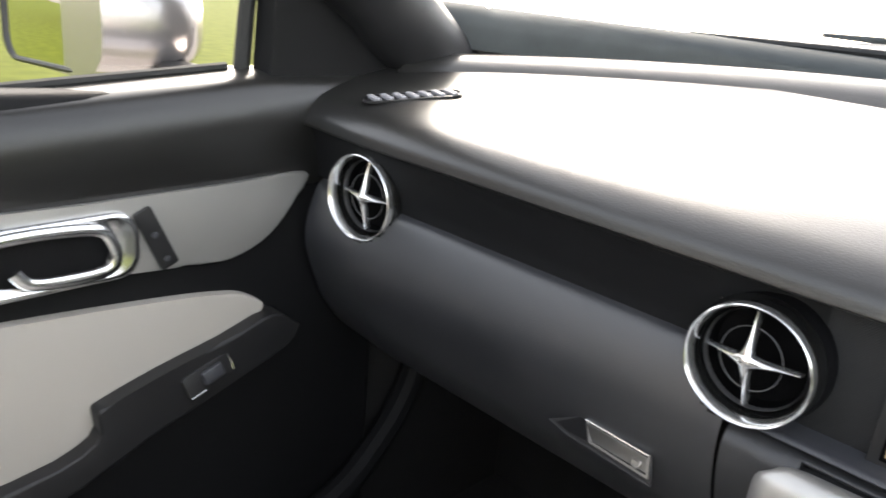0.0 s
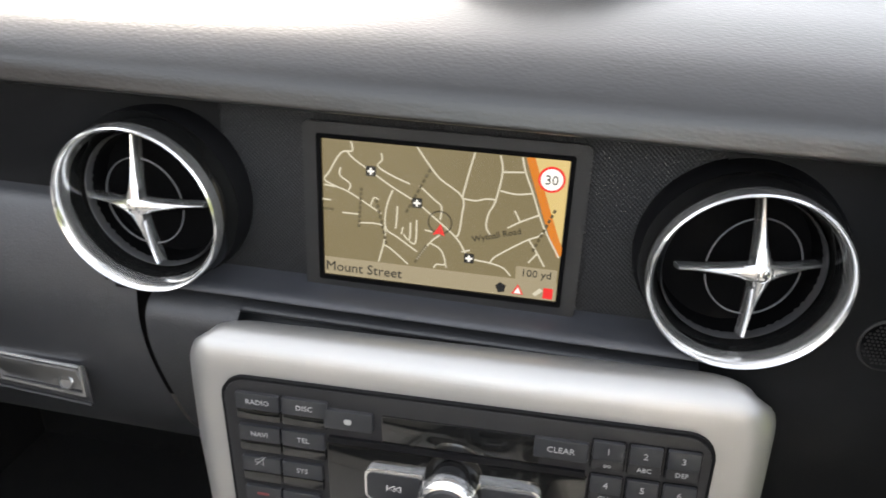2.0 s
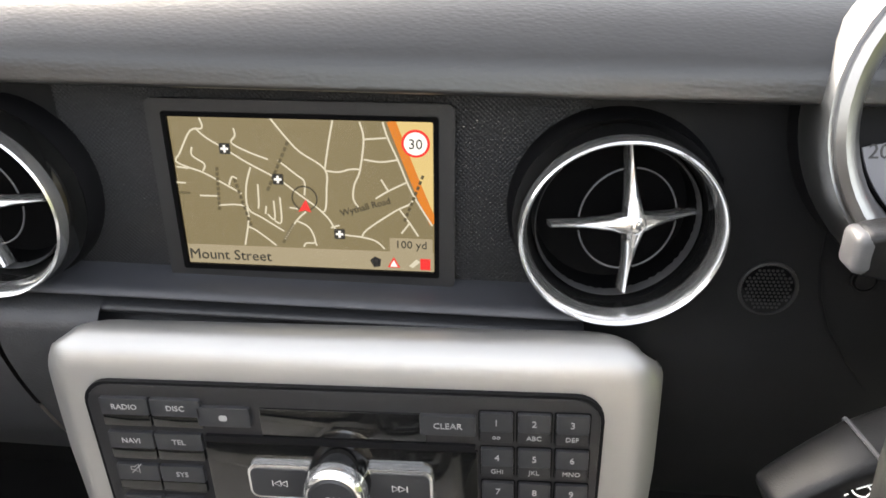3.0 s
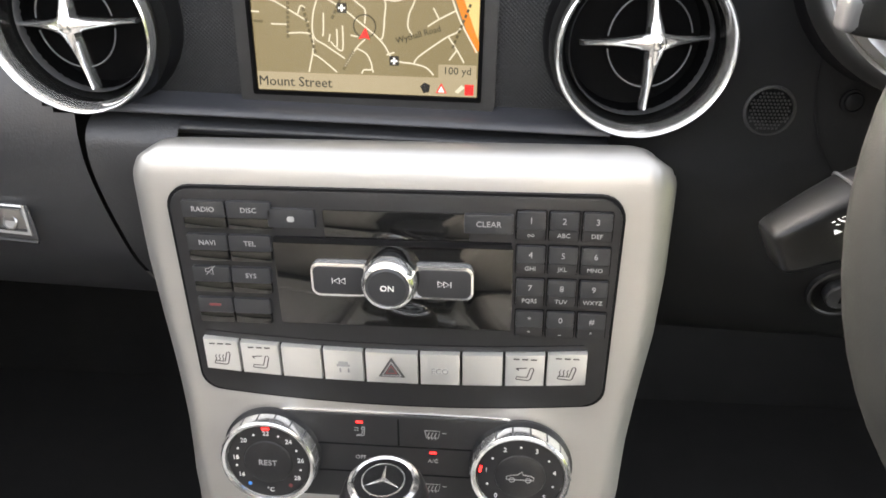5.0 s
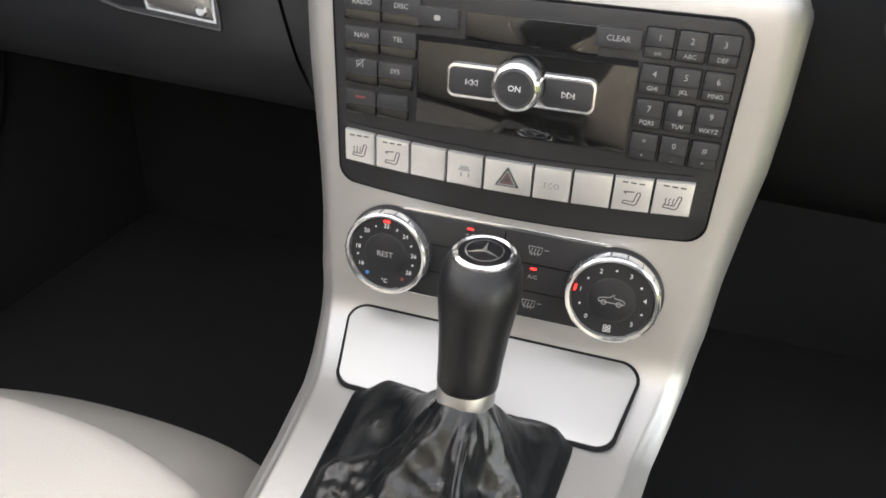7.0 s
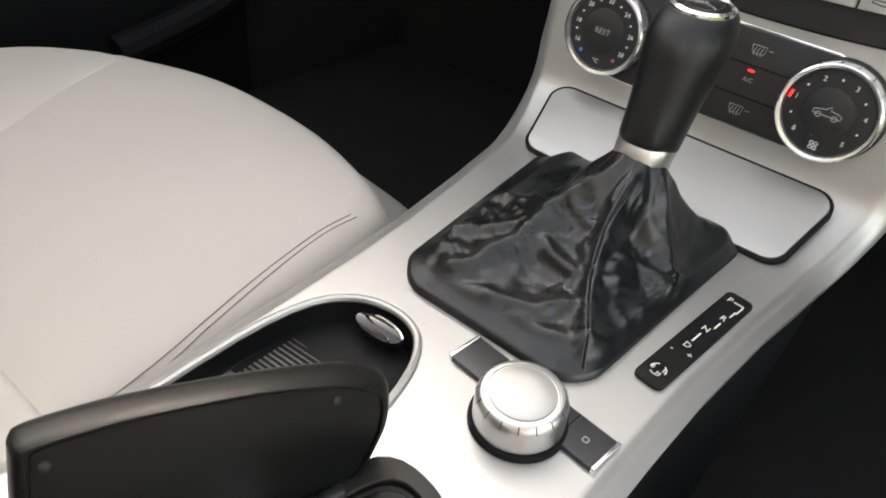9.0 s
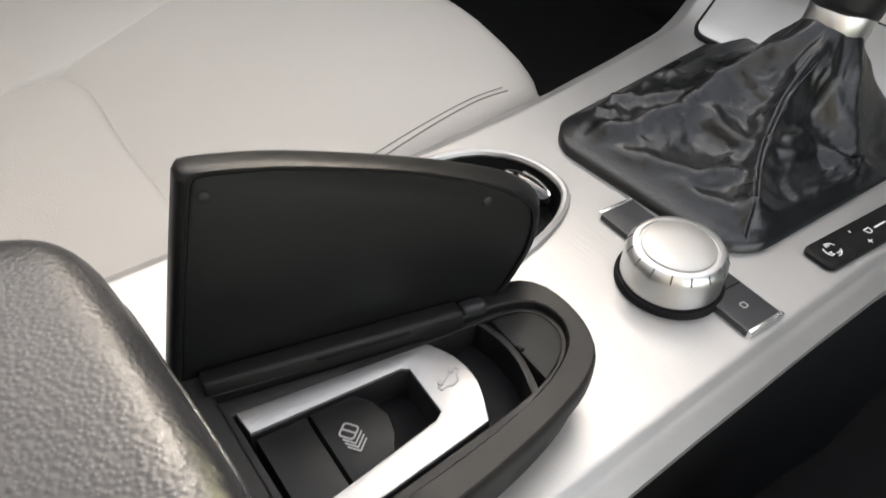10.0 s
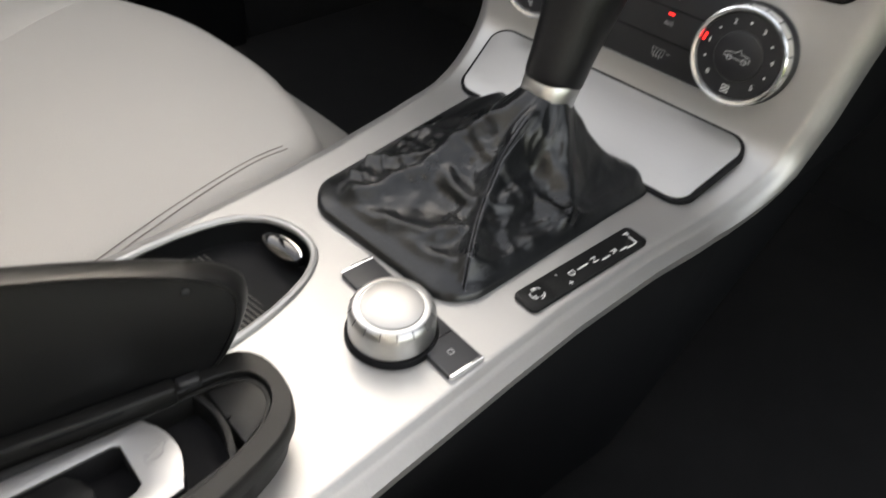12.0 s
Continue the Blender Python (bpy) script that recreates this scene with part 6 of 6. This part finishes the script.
WF = basis((0.348, -0.172, 0.760), (1, 0, 0), (0, -1, 0.30))
part("rim", tube([WF @ Vector((0.1520 * math.cos(a), 0.1520 * math.sin(a), 0)) for a in [2 * math.pi * i / 72 for i in range(72)]], 0.0157, 14, closed=True, up=WF.col[2][:3]), M_WHEEL, wheel, "leather rim", sharp=80)
part("boss", lathe([(0.062, -0.03), (0.066, 0.0), (0.058, 0.016), (0.030, 0.022), (0, 0.023)], 40, WF), M_PLAST, wheel)
for a in (0, 180, 270):
    part("wheel_spoke", block(0.100, 0.036, 0.014, 0.005, WF @ pose(0.096 * math.cos(radians(a)), 0.096 * math.sin(radians(a)), -0.002, 0, 0, a)), M_PLAST, wheel)

# ---- passenger door ----
door = thing("door_1", "black and cream car door with a silver trim panel", "car door", kind="structure")


def side(name, pts, x, thick, material_, label="", bevel=0.002, parent=None, k=4, seg=3):
    """A panel of the door: outline in y, z, standing thick proud of x."""
    line = [(p.x, p.y) for p in curve([(y, z, 0) for y, z in pts + pts[:1]], k)][:-1] if k else pts
    f_ = basis((x, 0, 0), (0, 1, 0), (1, 0, 0))
    return part(name, plate(line, thick, bevel, f_, seg), material_, parent or door, label)


part("shell", block(0.085, 1.12, 0.76, 0.012, Matrix.Translation((-0.762, -0.44, 0.535))), M_PANEL, door)
pads = []
for i in range(25):
    y = -1.0 + 1.12 * i / 24
    lift = 0.028 * min(1.0, max(0.0, (y + 0.36) / 0.30))
    pads.append([Vector((x, y, z + lift)) for x, z in [(p.x, p.z) for p in curve([(-0.805, 0, 0.905), (-0.760, 0, 0.906), (-0.728, 0, 0.902), (-0.712, 0, 0.890), (-0.704, 0, 0.865), (-0.706, 0, 0.835), (-0.716, 0, 0.805 - lift)], 4)]])
part("belt_pad", loft(pads, closed=False), M_TOP, door, "padded sill", sharp=80)
side("silver_panel", [(-0.99, 0.830), (-0.60, 0.822), (-0.33, 0.813), (-0.20, 0.815), (-0.10, 0.818), (-0.012, 0.822), (-0.022, 0.795), (-0.060, 0.752), (-0.110, 0.731), (-0.16, 0.733), (-0.22, 0.736), (-0.34, 0.746), (-0.60, 0.757), (-0.99, 0.765)], -0.7195, 0.012, M_ALU, "satin silver trim panel", 0.004)
side("cream_panel", [(-0.99, 0.725), (-0.60, 0.716), (-0.346, 0.708), (-0.20, 0.700), (-0.121, 0.692), (-0.088, 0.683), (-0.068, 0.665), (-0.10, 0.640), (-0.20, 0.600), (-0.30, 0.555), (-0.36, 0.520), (-0.60, 0.50), (-0.99, 0.50)], -0.7195, 0.014, M_CREAM, "cream leather insert", 0.005)
pull = side("door_pull", [(-0.030, 0.640), (-0.066, 0.662), (-0.130, 0.644), (-0.200, 0.627), (-0.262, 0.608), (-0.272, 0.600), (-0.276, 0.570), (-0.350, 0.548), (-0.60, 0.53), (-0.99, 0.53), (-0.99, 0.47), (-0.60, 0.475), (-0.34, 0.510), (-0.22, 0.555), (-0.10, 0.598), (-0.045, 0.618)], -0.7195, 0.034, M_PLAST, "black door pull", 0.010, k=3)
WSF = basis((-0.684, -0.153, 0.6110), (0, 1, 0.33), (1, 0, 0.25))
wsw = part("window_switch", plate(rrect(0.060, 0.026, 0.004), 0.0030, 0.001, WSF), M_PLAST, door)
part("switch_rocker", block(0.026, 0.016, 0.008, 0.003, at(WSF, 0.004, 0.0, 0.004)), M_KEY, wsw)
part("switch_edge", tube([WSF @ Vector(p) for p in ((-0.029, -0.012, 0.003), (-0.026, -0.0125, 0.003), (-0.010, -0.0125, 0.003))], 0.0014, 6), M_CHROME, wsw)
part("switch_edge", tube([WSF @ Vector(p) for p in ((0.028, -0.010, 0.003), (0.029, 0.0, 0.003), (0.028, 0.010, 0.003))], 0.0012, 6), M_CHROME, wsw)
LK = basis((-0.7068, -0.197, 0.770), (0, 0.42, -0.90), (1, 0, 0))
lock = part("lock_switch", plate(rrect(0.070, 0.020, 0.003), 0.0035, 0.001, LK), M_PLAST, door, "black lock switch")
for q in (-1, 1):
    part("lock_dot", lathe([(0.0034, 0.0), (0.0030, 0.0012), (0, 0.0014)], 16, at(LK, 0.010 + q * 0.015, 0, 0.0035)), M_KEY, lock)
HD = basis((-0.7072, -0.292, 0.768), (0, 1, 0.03), (1, 0, 0))
CUPW = [[HD @ Vector((x + dx, y, h)) for x, y in rrect(w, d, r_, 7)] for w, d, r_, dx, h in ((0.154, 0.070, 0.024, 0, 0.000), (0.152, 0.068, 0.023, 0, 0.006), (0.146, 0.062, 0.022, 0, 0.0085), (0.140, 0.057, 0.021, -0.001, 0.0080), (0.122, 0.047, 0.018, -0.006, 0.0045), (0.112, 0.043, 0.016, -0.010, 0.0026))]
part("handle_bezel", loft(CUPW, True, False), M_CHROME, door, "chrome handle surround", sharp=60)
part("handle_recess", plate(rrect(0.148, 0.062, 0.020, 7), 0.0022, 0, HD), M_DEEP, door)
loop = [HD @ Vector((x, y, 0.010)) for x, y in [(p.x, p.y) for p in curve([(-0.074, 0.024, 0), (-0.02, 0.026, 0), (0.030, 0.022, 0), (0.046, 0.010, 0), (0.050, -0.012, 0), (0.036, -0.022, 0), (-0.010, -0.022, 0), (-0.030, -0.018, 0), (-0.040, -0.006, 0)], 4)]]
part("door_handle", tube(loop, 0.0064, 10, up=(1, 0, 0), flat=0.7), M_CHROME, door, "bright chrome door handle")
part("sail_panel", loft([[Vector((x, y, z)) for y, z in ((-0.050, 0.925), (0.10, 0.905), (0.16, 0.96), (0.02, 1.06), (-0.040, 1.06))] for x in (-0.765, -0.728)]), M_PANEL, door, "black triangular mirror panel")
part("window_post", tube([Vector((-0.768, -0.062, 0.93)), Vector((-0.768, -0.055, 1.00)), Vector((-0.766, -0.046, 1.07))], 0.010, 8), M_RUBBER, door, "black window post")
part("window_seal", tube([Vector((-0.770, y, 0.908 + 0.028 * min(1.0, max(0.0, (y + 0.36) / 0.30)))) for y in (-0.99, -0.6, -0.36, -0.2, -0.08)], 0.006, 8), M_RUBBER, door)

# ---- door mirror ----
mirror = thing("door_mirror", "silver-grey door mirror with a dark lower edge", "mirror")
shell = []
for k in range(9):
    u = k / 8
    y = -0.135 + 0.15 * u
    sc = math.sqrt(max(0.02, 1 - (u * 0.97) ** 4))
    shell.append([Vector((-1.120 + 0.06 * u + 0.155 * sc * math.copysign(abs(math.cos(a)) ** 0.6, math.cos(a)), y, 0.968 + 0.080 * sc * math.copysign(abs(math.sin(a)) ** 0.6, math.sin(a)))) for a in [2 * math.pi * i / 36 for i in range(36)]])
part("housing", loft(shell), M_BODY, mirror, "painted housing", sharp=60)
MF = basis((-1.128, -0.1368, 0.968), (1, 0, 0), (0.12, -1, 0.0))
part("glass", plate(rrect(0.270, 0.138, 0.030, 8), 0.002, 0.0005, MF), M_MIRROR, mirror, "mirror glass")
part("edge", tube([MF @ Vector((x, y, 0.001)) for x, y in rrect(0.278, 0.146, 0.034, 8)], 0.0045, 8, closed=True, up=(0, -1, 0)), M_PLAST, mirror)
part("arm", block(0.22, 0.05, 0.035, 0.012, pose(-0.860, -0.050, 0.905)), M_PLAST, mirror)

# ---- windscreen, pillars, cowl, bonnet ----
frame_ = thing("windscreen_frame", "dark windscreen pillars and header", "windscreen frame")
for q in (-1, 1):
    part("pillar", tube(curve([(q * 0.735, 0.235, 0.925), (q * 0.732, 0.155, 0.985), (q * 0.720, 0.04, 1.06), (q * 0.690, -0.14, 1.18), (q * 0.640, -0.33, 1.29)], 5), [0.062] * 8 + [0.055] * 13, 14, flat=0.9), M_PLAST, frame_, "black pillar trim")
part("header", tube([Vector((x, -0.35 + 0.06 * (1 - (x / 0.64) ** 2), 1.30)) for x in [-0.64 + 0.128 * i for i in range(11)]], 0.030, 10), M_PLAST, frame_)
gl = part("windscreen", loft([[Vector((x, y0 + 0.10 * (1 - (x / 0.72) ** 2), z0)) for y0, z0 in ((0.40, 0.960), (0.405, 0.960), (-0.325, 1.305), (-0.33, 1.305))] for x in [-0.70 + 0.14 * i for i in range(11)]]), M_GLASS, frame_, "clear windscreen glass")
gl.visible_shadow = False

bonnet = thing("bonnet", "pale silver bonnet with dark louvres below the windscreen", "bonnet")
rows = []
for i in range(25):
    x = -0.78 + 1.56 * i / 24
    y0 = 0.470 - 0.50 * x * x
    rows.append([Vector((x, y0 + d, h + roll(x))) for d, h in ((0.0, 0.945), (0.006, 0.972), (0.025, 0.988), (0.05, 0.996), (0.10, 1.001), (0.13, 0.999), (0.14, 0.95))])
part("cowl", loft(rows, closed=False), M_COWL, bonnet, "black cowl strip", sharp=60)
for q in (0, 1):
    part("wiper", tube(curve([(-0.50 + 0.62 * q, 0.46, 1.014), (-0.20 + 0.6 * q, 0.53, 1.012), (0.12 + 0.50 * q, 0.54, 1.008)], 5), 0.006, 8), M_RUBBER, bonnet)
hood_ = []
for i in range(21):
    x = -0.82 + 0.082 * i
    c = 1 - (x / 0.82) ** 2
    hood_.append([Vector((x, y + 0.08 * c, z + 0.02 * c - 0.05 * max(0, abs(x) - 0.70))) for y, z in ((0.52, 0.985), (0.58, 1.006), (0.75, 1.018), (1.0, 1.020), (1.35, 0.98), (1.65, 0.82))])
part("skin", loft(hood_, closed=False), M_BONNET, bonnet, "painted bonnet skin", sharp=70)
for side_ in (-1, 1):
    for q in range(7):
        part("louvre", block(0.16 - 0.006 * q, 0.010, 0.006, 0.002, pose(side_ * 0.34, 0.74 + 0.030 * q, 1.0375 + 0.0004 * q, 0, 0, -6 * side_), 1), M_COWL, bonnet)

flank = thing("rear_wing", "silver-grey painted rear wing of the car", "car body")
rows = []
for i in range(15):
    y = -1.02 - 1.1 * i / 14
    rows.append([Vector((x - 0.03 * math.sin(math.pi * i / 14), y, z)) for x, z in ((-0.70, 0.93), (-0.78, 0.91), (-0.83, 0.85), (-0.85, 0.74), (-0.85, 0.55), (-0.82, 0.30))])
part("skin", loft(rows, closed=False), M_BODY, flank, sharp=60)
part("door_skin", loft([[Vector((x, y, z)) for x, z in ((-0.806, 0.90), (-0.83, 0.86), (-0.85, 0.74), (-0.85, 0.55), (-0.82, 0.20))] for y in (-1.0, -0.7, -0.4, 0.1)], closed=False), M_BODY, door, "painted outer skin", sharp=60)

# ---- far surroundings ----
house = thing("house", "brown brick house across the lawn", "house")
part("wall", block(0.3, 9.0, 5.0, 0.02, Matrix.Translation((-9.5, -12.0, 2.5))), M_BRICK, house)
part("roof", loft([[Vector((x, y, z)) for x, z in ((-9.2, 4.9), (-13.5, 7.8), (-17.5, 4.9))] for y in (-17.0, -7.0)]), M_RUBBER, house)
